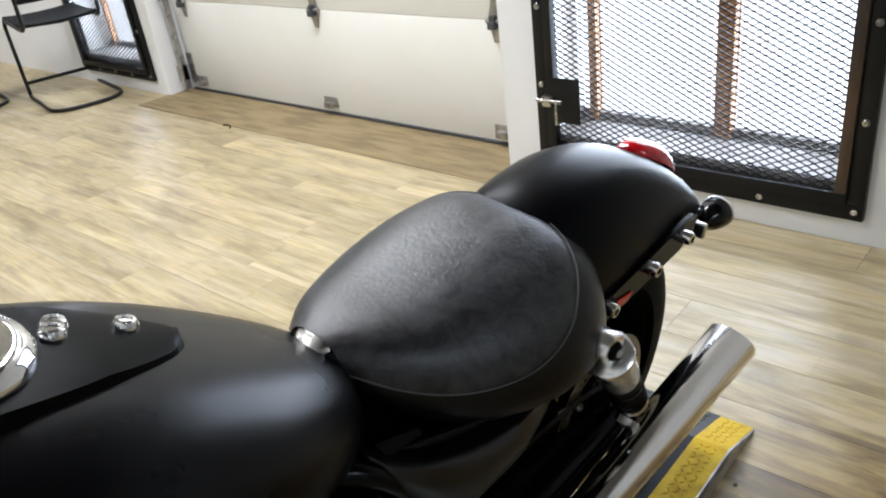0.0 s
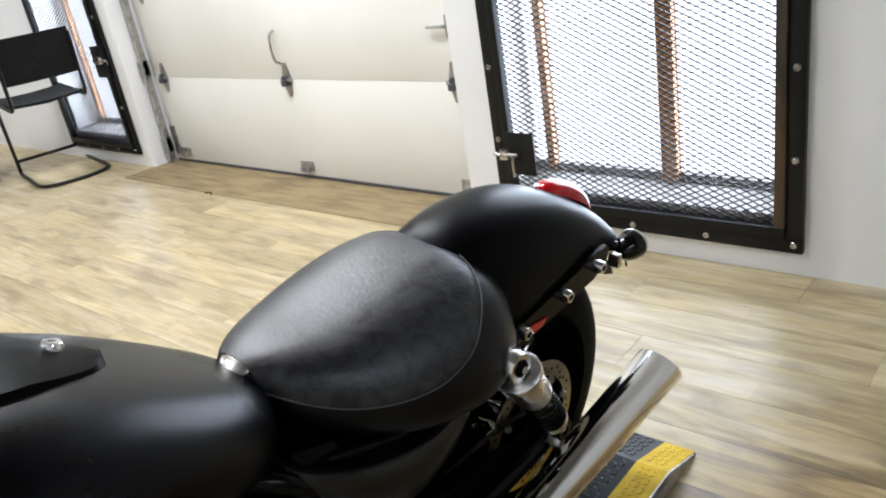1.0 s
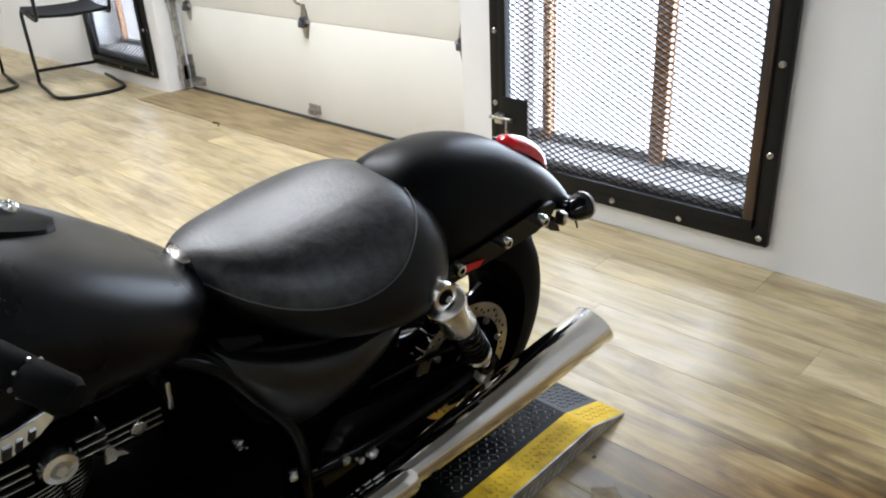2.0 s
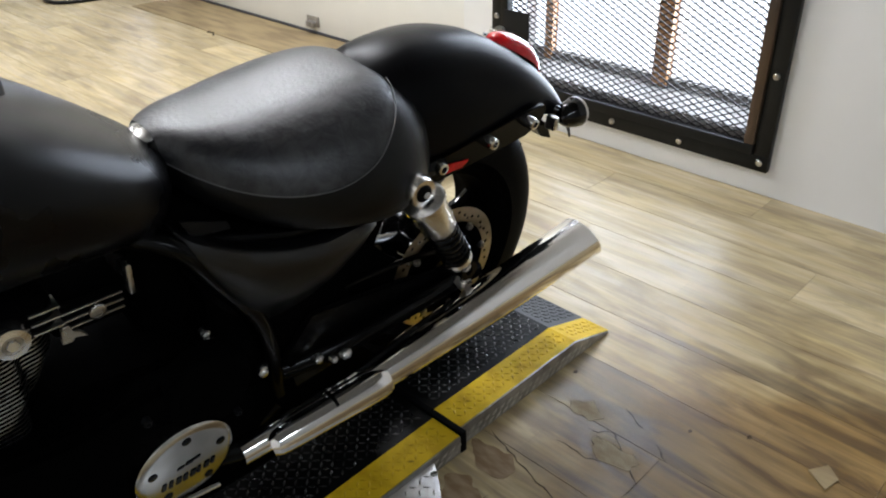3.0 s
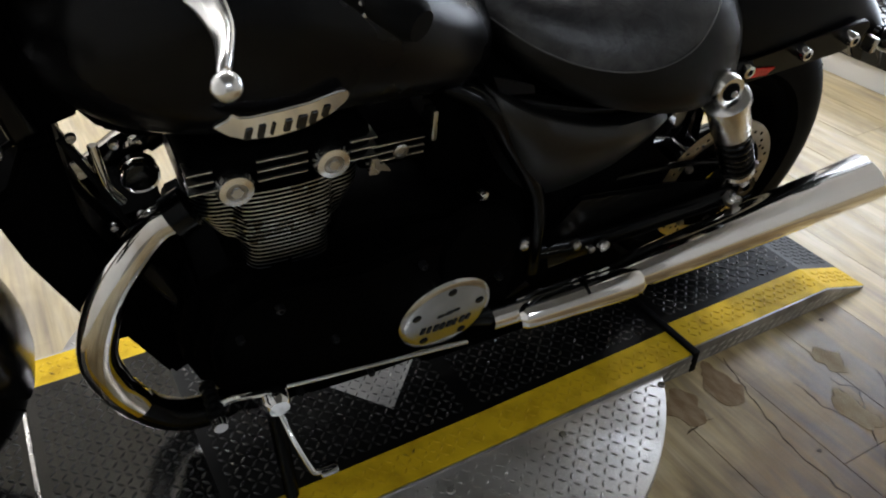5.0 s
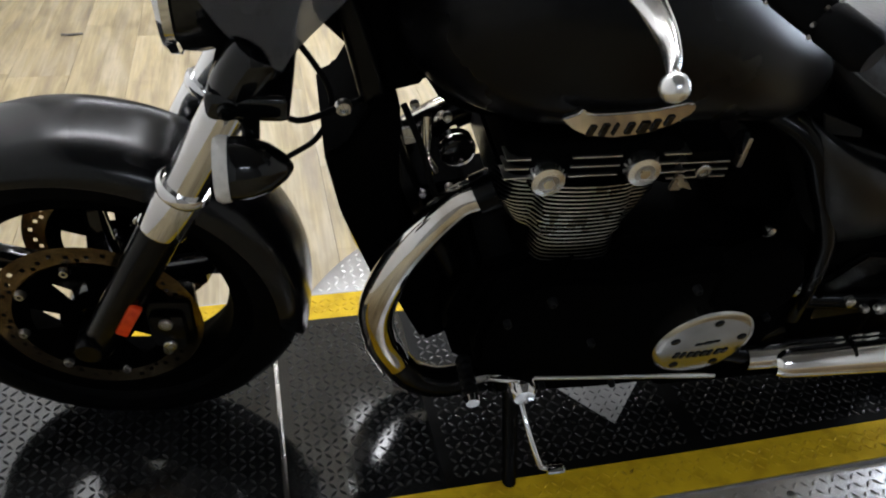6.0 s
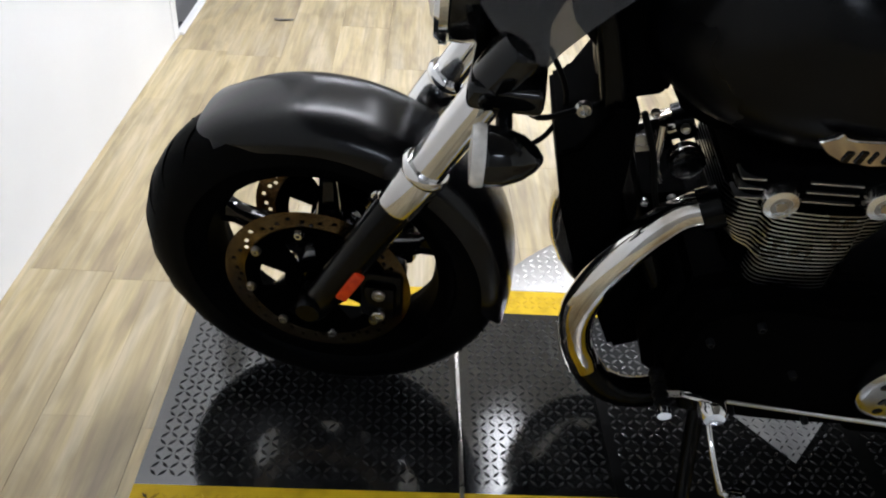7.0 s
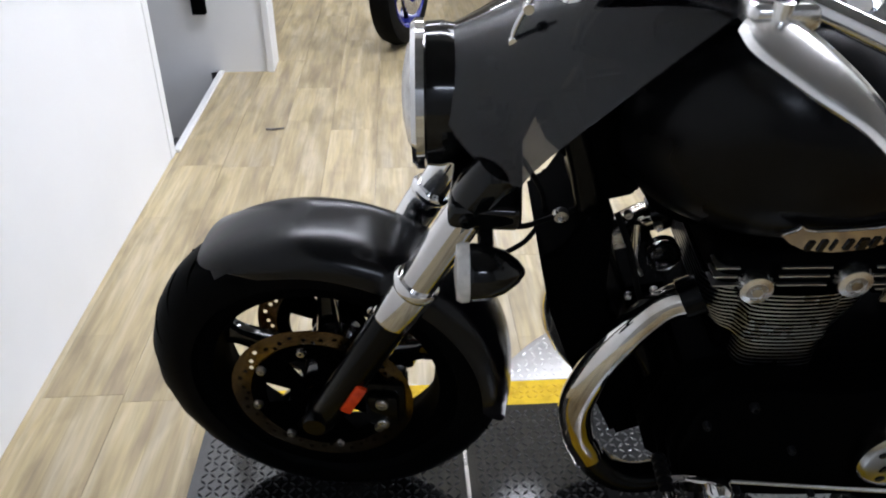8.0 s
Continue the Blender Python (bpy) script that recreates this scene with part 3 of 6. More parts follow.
def mesh_window(y0, y1, z0, z1, name, lock, wx=WX, bar=0.052, gap=0.0):
    """A steel-framed cage of expanded mesh before a deep window with daylit panes."""
    win = tagged(empty(name), "daylit window behind a dark steel cage of expanded mesh", "window", kind="structure")
    fx0, fx1 = wx - 0.028, wx - 0.002
    for a, b, c, d in ((y0, y1, z0, z0 + bar), (y0, y1, z1 - bar, z1), (y0, y0 + bar, z0 + bar, z1 - bar), (y1 - bar, y1, z0 + bar, z1 - bar)):
        part("frame_bar", box(fx0, fx1, a, b, c, d, 0.002), FRAME_IRON, win)
    inner = 0.035
    a0, a1, b0, b1 = y0 + bar + gap, y1 - bar - gap, z0 + bar + gap, z1 - bar - gap
    for a, b, c, d in ((a0, a1, b0, b0 + inner), (a0, a1, b1 - inner, b1), (a0, a0 + inner, b0 + inner, b1 - inner), (a1 - inner, a1, b0 + inner, b1 - inner)):
        part("gate_bar", box(fx0 - 0.012, fx1 - 0.004, a + 0.001, b - 0.001, c, d, 0.002), WORN_STEEL if (a, gap) == (a0, 0.0) and d > c + 0.5 else FRAME_IRON, win, "worn steel gate bar")
    # expanded mesh: strands that zigzag, one mesh
    verts, faces = [], []
    py, pz, h = 0.043, 0.0215, 0.0025
    rows, cols = int((b1 - b0) / pz) + 1, int((a1 - a0) / py) + 1

    def strand(p, q):
        d = (q - p).normalized()
        u = Vector((0, -d.z, d.y)) * 0.0019
        w = Vector((h, 0, 0))
        k = len(verts)
        for e in (p, q):
            verts.extend([e + u + w, e - u + w, e - u - w, e + u - w])
        faces.extend([(k, k + 1, k + 5, k + 4), (k + 1, k + 2, k + 6, k + 5), (k + 2, k + 3, k + 7, k + 6), (k + 3, k, k + 4, k + 7)])
    for r in range(rows):
        for c in range(cols):
            cy, cz = a0 + c * py, b0 + r * pz
            for sy, sz in ((0.5, 0.5), (-0.5, 0.5), (0.5, -0.5), (-0.5, -0.5)):
                strand(Vector((wx - 0.012, cy + sy * py, cz)), Vector((wx - 0.012, cy, cz + sz * pz)))
    me = bpy.data.meshes.new("mesh_panel")
    me.from_pydata([tuple(v) for v in verts], [], faces)
    me.materials.append(MESH_IRON)
    grid = new("mesh_panel", me)
    grid.parent = win
    tagged(grid, "expanded diamond steel mesh", kind="stuff")
    # deep window behind
    part("window_sill", box(wx + 0.002, wx + 0.30, y0 + 0.032, y1 - 0.032, z0 + 0.032, z0 + 0.115, 0.004), SILL_WOOD, win, "weathered wooden sill")
    px = wx + 0.235
    posts = [y0 + 0.032, y0 + (y1 - y0) * 0.432, y1 - 0.032 - 0.105]
    for k, (a, w) in enumerate(zip(posts, (0.06, 0.062, 0.036))):
        part("window_post", box(px - 0.055, px, a, a + w, z0 + 0.117, z1 - 0.03, 0.004), WOOD_POST if k else SILL_WOOD, win, "brown wooden window post")
    part("window_rail", box(px - 0.04, px - 0.002, y0 + 0.03, y1 - 0.03, z0 + 0.117, z0 + 0.15, 0.003), SILL_WOOD, win)
    for a, b in ((posts[0] + 0.062, posts[1] - 0.002), (posts[1] + 0.064, posts[2] - 0.002), (posts[2] + 0.038, y1 - 0.034)):
        part("pane", box(px - 0.02, px - 0.012, a, b, z0 + 0.152, z1 - 0.03), DAYLIGHT_PANE, win, "bright frosted pane")
    data = bpy.data.lights.new("window_light", "AREA")
    data.shape, data.size, data.size_y, data.energy, data.color = "RECTANGLE", z1 - z0 - 0.2, y1 - y0 - 0.2, WINDOW_WATTS, (0.86, 0.93, 1.0)
    daylight = new("window_light", data)
    daylight.matrix_basis = Matrix.Translation((px - 0.03, (y0 + y1) / 2, (z0 + z1) / 2 + 0.05)) @ pose(0, 0, 0, 0, 90, 0)
    part("window_back", box(px + 0.004, px + 0.02, y0 + 0.03, y1 - 0.03, z0 + 0.12, z1 - 0.03), WALL_PAINT, win)
    for a in [y0 + 0.026, y1 - 0.026]:
        for z in [z0 + 0.03 + i * 0.285 for i in range(7)]:
            bolt((fx0, a, z), 0.011, 0.008, win, STEEL, "x")
    for k in range(1, 4):
        bolt((fx0, y0 + 0.04 + k * (y1 - y0 - 0.08) / 4, z0 + 0.026), 0.011, 0.008, win, STEEL, "x")
    if lock == "low":
        plate = part("lock_plate", box(fx0 - 0.02, fx0 - 0.014, y0 + 0.01, y0 + 0.16, 0.60, 0.80, 0.003), FRAME_IRON, win, "black steel lock plate")
        part("slide_bolt", merge(box(fx0 - 0.05, fx0 - 0.021, y0 + 0.03, y0 + 0.10, 0.69, 0.735, 0.004), rod((fx0 - 0.035, y0 - 0.02, 0.712), (fx0 - 0.035, y0 + 0.13, 0.712), 0.008)), STEEL, plate, "steel slide bolt")
    if lock == "high":
        plate = part("lock_plate", box(fx0 - 0.02, fx0 - 0.014, y1 - 0.20, y1 - 0.075, 0.27, 0.44, 0.003), FRAME_IRON, win, "dark steel lock plate")
        part("slide_bolt", merge(box(fx0 - 0.035, fx0 - 0.001, y1 - 0.085, y1 - 0.045, 0.33, 0.37, 0.003), rod((fx0 - 0.03, y1 - 0.13, 0.352), (fx0 - 0.03, y1 - 0.02, 0.352), 0.008),
                                 tube([(fx0 - 0.03, y1 - 0.11, 0.352), (fx0 - 0.045, y1 - 0.115, 0.345), (fx0 - 0.045, y1 - 0.115, 0.27)], 0.006, 8, 3)), STEEL, plate, "steel slide bolt")


mesh_window(*MESH1, *WIN_Z, "window_1", "high")
mesh_window(*MESH2, *WIN_Z, "window_2", "low", WX + 0.075, 0.022, 0.016)


def cantilever_chair(x, y, turn):
    """Front uprights on a floor loop that runs back under the backrest; local +x is backwards."""
    chair = tagged(empty("chair", pose(x, y, 0, 0, 0, turn)), "black cantilever chair with tube frame and sling seat", "chair", "chairs by the window")
    w = 0.225
    for s in (-1, 1):
        part("leg", tube([(-0.16, s * w, 0.525), (-0.205, s * w, 0.49), (-0.218, s * w, 0.42), (-0.215, s * w, 0.06), (-0.19, s * w, 0.013), (0.05, s * w, 0.013)], 0.0125, 10, 6), BLACK_TUBE, chair)
        part("side_tube", tube([(-0.16, s * w, 0.525), (0.10, s * w, 0.515), (0.32, s * w, 0.51), (0.385, s * w, 0.54), (0.405, s * w, 0.61), (0.44, s * w, 0.92)], 0.0125, 10, 5), BLACK_TUBE, chair)
    part("base_loop", tube([(0.05, -w, 0.013), (0.30, -w, 0.013), (0.39, -w + 0.04, 0.013), (0.43, -w + 0.12, 0.013), (0.44, 0, 0.013), (0.43, w - 0.12, 0.013), (0.39, w - 0.04, 0.013), (0.30, w, 0.013), (0.05, w, 0.013)], 0.0125, 10, 6), BLACK_TUBE, chair)
    for xx, z in ((-0.217, 0.10),):
        part("cross_bar", rod((xx, -w, z), (xx, w, z), 0.012), BLACK_TUBE, chair)
    part("seat", loft([[(xx, yy, z + 0.012 * (abs(yy) / w) ** 2 + d) for yy, d in ((-w, 0.012), (-w / 2, 0.010), (0, 0.010), (w / 2, 0.010), (w, 0.012), (w, -0.008), (0, -0.012), (-w, -0.008))] for xx, z in ((-0.19, 0.522), (-0.05, 0.512), (0.12, 0.508), (0.33, 0.518))]), BLACK_FABRIC, chair, "black sling seat")
    part("backrest", loft([[(0.385 + (z - 0.55) * 0.1 + 0.02 * (1 - (yy / w) ** 2) + d, yy, z) for yy, d in ((-w, 0.012), (-w / 2, 0.012), (0, 0.012), (w / 2, 0.012), (w, 0.012), (w, -0.012), (0, -0.012), (-w, -0.012))] for z in (0.665, 0.76, 0.86, 0.945)]), BLACK_FABRIC, chair, "black sling backrest")
    return chair


chair_1 = cantilever_chair(2.20, 4.71, -101.5)
copy_thing(chair_1, pose(1.74, 5.42, 0, 0, 0, -100))
cloth = loft([[(1.80 + 0.05 * u, 5.22 + 0.14 * v, 0.545 + 0.05 * math.exp(-((u * u + v * v) * 2)) + 0.008 * math.sin(7 * u + 5 * v)) for v in (-1, -0.6, -0.2, 0.2, 0.6, 1)] for u in (-1, -0.5, 0, 0.5, 1)], False, False)
bmesh.ops.recalc_face_normals(cloth, faces=cloth.faces[:])
bmesh.ops.solidify(cloth, geom=cloth.faces[:], thickness=0.004)
tagged(link("folded_cloth", cloth, BLUE_CLOTH), "crumpled light blue cloth lying on a chair", "cloth")

# ---- turntable disc and the ramp platform ----
DECK = 0.037


def treads(inside, z, pitch=0.0155):
    """Raised lozenges of tread plate that lie inside an outline, joined."""
    verts, faces = [], []
    x0, x1, y0, y1, test, turn = inside
    nx, ny = int((x1 - x0) / pitch), int((y1 - y0) / pitch)
    over = nx // 2 if turn else 0
    ct, st, mx, my = math.cos(radians(turn)), math.sin(radians(turn)), (x0 + x1) / 2, (y0 + y1) / 2
    for i in range(-over, nx + 1 + over):
        for j in range(-over, ny + 1 + over):
            gx, gy = x0 + (i + 0.5) * pitch - mx, y0 + (j + 0.5) * pitch - my
            cx, cy = mx + gx * ct - gy * st, my + gx * st + gy * ct
            if not test(cx, cy):
                continue
            a = radians(45 + turn if (i + j) % 2 else -45 + turn)
            c, s = math.cos(a), math.sin(a)
            zz = z(cx, cy) if callable(z) else z
            k = len(verts)
            for u, v, h in ((-0.0090, 0, 0), (0, -0.0028, 0), (0.0090, 0, 0), (0, 0.0028, 0), (-0.0050, 0, 0.0022), (0.0050, 0, 0.0022)):
                px, py = cx + u * c - v * s, cy + u * s + v * c
                verts.append((px, py, (z(px, py) if callable(z) else z) + h))
            faces += [(k, k + 1, k + 4), (k + 1, k + 5, k + 4), (k + 1, k + 2, k + 5), (k + 2, k + 3, k + 5), (k + 3, k + 4, k + 5), (k + 3, k, k + 4)]
    me = bpy.data.meshes.new("tread")
    me.from_pydata(verts, [], faces)
    for f in me.polygons:
        f.use_smooth = True
    return me


def tread_part(parent, region, z, mat, label="raised tread lozenges", pitch=0.0155):
    me = treads(region, z, pitch)
    me.materials.append(mat)
    ob = new("tread", me)
    ob.parent = parent
    return tagged(ob, label, kind="stuff")


PX0, PX1, PY0, PY1, BAND = -0.842, 1.402, -0.200, 0.405, 0.078
SEAM1, SEAM2, DARK_X, RAMP = -0.318, 0.857, -0.061, 1.258
RISE, HIGH, MID = 0.40, 0.052, 0.046


def platform():
    p = tagged(empty("platform", pose(0, 0, 0)), "low black tread-plate display platform with worn yellow edges", "platform")

    def deck(name, x0, x1, y0, y1, mat, label, z1=DECK, z1b=None):
        """A plate of the deck; the ramp's far end goes down to z1b."""
        z1b = z1 if z1b is None else z1b
        bm = loft([[(x0, y0, 0.001), (x0, y1, 0.001), (x0, y1, z1), (x0, y0, z1)], [(x1, y0, 0.001), (x1, y1, 0.001), (x1, y1, z1b), (x1, y0, z1b)]])
        part(name, bm, mat, p, label, False)

    def slope(x, y):
        if x > RAMP:
            return HIGH + (0.006 - HIGH) * (x - RAMP) / (PX1 - RAMP)
        if x > SEAM2:
            return HIGH
        return DECK if x < RISE else DECK + (MID - DECK) * (x - RISE) / (SEAM2 - RISE)

    def edge(x):
        return PY0 + 0.012 if x > SEAM2 else PY0
    ins = lambda x0, x1, y0, y1: (x0, x1, y0, y1, lambda x, y: x0 + 0.008 < x < x1 - 0.008 and y0 + 0.008 < y < y1 - 0.008, 0)
    spans = ((PX0, SEAM1 - 0.004), (SEAM1 + 0.004, SEAM2 - 0.008), (SEAM2 + 0.008, RAMP))
    for x0, x1 in spans:
        cuts = [x0] + [c for c in (DARK_X, RISE) if x0 < c < x1] + [x1]
        near = edge(x1)
        for c0, c1 in zip(cuts, cuts[1:]):
            z0, z1 = slope(c0 + 1e-4, 0), slope(c1 - 1e-4, 0)
            # deck plates behind the cut at x = -0.061 are blacker
            coat, word = (DARK_PLATE, "jet black tread-plate deck") if c0 >= DARK_X else (BLACK_PLATE, "worn black tread-plate deck")
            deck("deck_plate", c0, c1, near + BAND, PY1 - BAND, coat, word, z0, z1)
            tread_part(p, ins(c0, c1, near + BAND, PY1 - BAND), slope, GLINT_TREAD if coat is DARK_PLATE else DULL_TREAD)
            for y0, y1 in ((near + 0.002, near + BAND), (PY1 - BAND, PY1 - 0.002)):
                deck("edge_band", c0, c1, y0, y1, YELLOW_PAINT, "worn yellow painted edge band", z0, z1)
                tread_part(p, ins(c0, c1, y0, y1), slope, WORN_YELLOW)
            for y in (near, PY1):
                part("side_skirt", prism([(c0, 0.001), (c1, 0.001), (c1, z1 - 0.001), (c0, z0 - 0.001)], "y", y - 0.0015, y + 0.0015), SKIRT_PLATE, p, "dull tread-plate side", False)
    near = edge(PX1)
    deck("ramp_plate", RAMP, PX1, near + BAND, PY1 - BAND, RAMP_PLATE, "black sloping ramp plate", HIGH, 0.006)
    tread_part(p, ins(RAMP, PX1, near + BAND, PY1 - BAND), slope, RAMP_PLATE)
    for y0, y1 in ((near + 0.002, near + BAND), (PY1 - BAND, PY1 - 0.002)):
        deck("ramp_band", RAMP, PX1, y0, y1, YELLOW_PAINT, "worn yellow painted ramp edge", HIGH, 0.006)
        tread_part(p, ins(RAMP, PX1, y0, y1), slope, WORN_YELLOW)
    for y in (near, PY1):
        part("ramp_skirt", prism([(RAMP, 0.001), (PX1 - 0.004, 0.001), (PX1 - 0.004, 0.005), (RAMP, HIGH - 0.001)], "y", y - 0.0015, y + 0.0015), SKIRT_PLATE, p, "dull tread-plate ramp side", False)
    # slanting lozenges on the side that faces the walkway
    verts, faces = [], []
    x = SEAM2 - 0.14
    while x < PX1 - 0.05:
        top = slope(x, 0) - 0.004
        for k in range(3):
            zc = 0.010 + k * 0.015
            if zc + 0.008 < top:
                i = len(verts)
                for u, v, h in ((-0.011, -0.006, 0), (0.003, -0.003, 0), (0.011, 0.006, 0), (-0.003, 0.003, 0), (0, 0, 0.0018)):
                    verts.append((x + u + k * 0.012, edge(x) - 0.0016 - h, zc + v))
                faces += [(i, i + 1, i + 4), (i + 1, i + 2, i + 4), (i + 2, i + 3, i + 4), (i + 3, i, i + 4)]
        x += 0.024
    me = bpy.data.meshes.new("skirt_tread")
    me.from_pydata(verts, [], faces)
    me.materials.append(BARE_PLATE)
    ob = new("skirt_tread", me)
    ob.parent = p
    tagged(ob, "raised lozenges of the side", kind="stuff")
    part("seam_strip", box(SEAM1 - 0.0035, SEAM1 + 0.0035, PY0 + 0.02, PY1 - 0.02, 0.001, DECK + 0.005, 0.001), STEEL, p, "thin bare steel seam strip")
    part("seam_strap", box(SEAM2 - 0.0075, SEAM2 + 0.0075, PY0 - 0.004, PY1 + 0.004, 0.001, HIGH + 0.001, 0.001), RUBBER, p, "black seam strap")
    # paler triangle within the black deck
    tri = [(0.270, -0.039), (0.385, 0.085), (0.385, 0.125), (0.14, 0.125), (0.168, 0.096)]
    part("pale_patch", prism(tri, "z", DECK + 0.0005, DECK + 0.0012), PALE_PATCH, p, "pale triangular patch of tread plate", False)

    def in_tri(x, y):
        return y < 0.12 and 0.14 < x < 0.38 and y > -0.028 + (0.270 - x) * 1.33 and y > -0.028 + (x - 0.270) * 1.08
    tread_part(p, (0.02, 0.40, -0.035, 0.30, in_tri, 0), DECK + 0.0011, PALE_PATCH)
    return p


platform()

disc = tagged(empty("turntable_disc", pose(0, 0, 0)), "round bare tread-plate turntable set on the floor", "turntable")
DISC_C, DISC_R = (0.275, 0.118), 0.592
part("disc_plate", revolve([(0, 0.001), (DISC_R, 0.001), (DISC_R, 0.028), (DISC_R - 0.003, 0.030), (0, 0.030)], 96, "z", (*DISC_C, 0), False), BARE_PLATE, disc, "bare tread-plate disc")


def on_disc(x, y):
    return (x - DISC_C[0]) ** 2 + (y - DISC_C[1]) ** 2 < (DISC_R - 0.012) ** 2 and not PY0 - 0.012 < y < PY1 + 0.012


tread_part(disc, (DISC_C[0] - DISC_R, DISC_C[0] + DISC_R, DISC_C[1] - DISC_R, DISC_C[1] + DISC_R, on_disc, 0), 0.030, BARE_PLATE, pitch=0.019)
for bx, by in ((0.752, -0.222), (0.513, -0.232), (0.276, -0.240), (0.04, -0.25), (0.45, -0.40)):
    part("disc_bolt", revolve([(0, 0.032), (0.006, 0.032), (0.008, 0.0305), (0.008, 0.029), (0, 0.029)], 10, "z", (bx, by, 0), False), STEEL, disc)

# ---- the motorcycle ----
# x runs back from the middle, y to its right, z up from the deck
bike = tagged(empty("motorcycle", pose(0, 0.13, DECK, 8, 0, -2.6)), "matt black cruiser motorcycle leaning on its side stand", "motorcycle")
FA, RA = Vector((-0.552, 0.0, 0.297)), Vector((0.958, 0.0, 0.325))
# the front wheel, fork and fender are steered a little to the bike's right
STEERED = Matrix.Translation((-0.40, 0, 0)) @ pose(0, 0, 0, 0, 0, -5.6) @ Matrix.Translation((0.40, 0, 0))


def superellipse(x, w, zt, zb, n=28, k=2.6, kb=None, ctr=0.0):
    zm, out = (zt + zb) / 2, []
    for i in range(n):
        a = 2 * math.pi * i / n
        c, s = math.cos(a), math.sin(a)
        e = 2 / (k if s >= 0 else (kb or k))
        out.append((x, ctr + w * math.copysign(abs(c) ** (2 / k), c), zm + (zt - zb) / 2 * math.copysign(abs(s) ** e, s)))
    return out


def fuel_tank():
    keys = [(-0.150, 0.050, 0.88, 0.76), (-0.135, 0.085, 0.905, 0.72), (-0.08, 0.150, 0.938, 0.675), (0.0, 0.193, 0.947, 0.655), (0.09, 0.205, 0.937, 0.652), (0.18, 0.196, 0.905, 0.655),
            (0.27, 0.178, 0.856, 0.648), (0.35, 0.148, 0.803, 0.638), (0.41, 0.112, 0.759, 0.640), (0.437, 0.07, 0.738, 0.665)]
    rings = [superellipse(q[0], q[1], q[2], q[3], 36, 2.5, 2.6) for q in smooth_path(keys, 5)]
    tank = part("fuel_tank", loft(rings), TANK_BLACK, bike, "matt black teardrop fuel tank")
    # gloss console with filler cap, clock and screws
    def top(x):
        return float(np.interp(x, [k[0] for k in keys], [k[2] for k in keys]))
    rows = []
    for x, w in [(q[0], q[1]) for q in smooth_path([(-0.12, 0.06), (-0.05, 0.085), (0.06, 0.088), (0.16, 0.076), (0.235, 0.048), (0.268, 0.022), (0.277, 0.004)], 4)]:
        z = top(x)
        rows.append([(x, -w - 0.006, z - 0.016), (x, -w, z + 0.006), (x, -w * 0.6, z + 0.011), (x, 0, z + 0.013), (x, w * 0.6, z + 0.011), (x, w, z + 0.006), (x, w + 0.006, z - 0.016)])
    console = part("console", loft(rows), CONSOLE_BLACK, tank, "gloss black tank console")
    tilt = pose(0.082, 0, top(0.082) + 0.012, 0, 12, 0)
    part("filler_cap", moved(revolve([(0, 0.018), (0.034, 0.017), (0.046, 0.010), (0.056, 0.013), (0.066, 0.010), (0.072, 0.002), (0.073, -0.006), (0, -0.006)], 40, "z", (0, 0, 0), False), tilt), CHROME, console, "chrome filler cap")
    for x, y in ((0.168, 0.002), (0.175, 0.016), (0.232, 0.008)):
        part("screw", moved(revolve([(0, 0.008), (0.006, 0.008), (0.007, 0.010), (0.010, 0.009), (0.013, 0.004), (0.013, 0), (0, 0)], 16, "z", (0, 0, 0), False), pose(x, y, top(x) + 0.011, 0, 16, 0)), CHROME, console, "chrome dome screw")
    # badge on each flank: chrome blade with dark bars
    for s in (-1, 1):
        outline = [(0.019, 0.734), (0.034, 0.720), (0.052, 0.711), (0.085, 0.707), (0.12, 0.711), (0.152, 0.723), (0.168, 0.735), (0.173, 0.743), (0.169, 0.750), (0.160, 0.751), (0.125, 0.743), (0.09, 0.740), (0.060, 0.739), (0.047, 0.741), (0.040, 0.747), (0.036, 0.741)]
        if s < 0:
            badge = part("badge", prism(outline, "y", -0.209, -0.200, 0.0015), CHROME, tank, "chrome tank badge with dark bars")
        else:
            badge = part("badge", prism(outline, "y", 0.200, 0.209, 0.0015), CHROME, tank, "chrome tank badge with dark bars")
        for i, (w, h) in enumerate(((0.007, 0.013), (0.007, 0.015), (0.003, 0.014), (0.007, 0.014), (0.010, 0.015), (0.007, 0.014), (0.007, 0.013))):
            x = 0.050 + i * 0.0148
            zc = 0.7185 + 90.0 * max(0.0, x - 0.095) ** 3 + (x - 0.05) * 0.035
            part("badge_bar", prism([(x, zc - h / 2), (x + w, zc - h / 2), (x + w + 0.004, zc + h / 2), (x + 0.004, zc + h / 2)], "y", s * 0.2105 - 0.001, s * 0.2105 + 0.001), GLOSS_BLACK, badge)


fuel_tank()


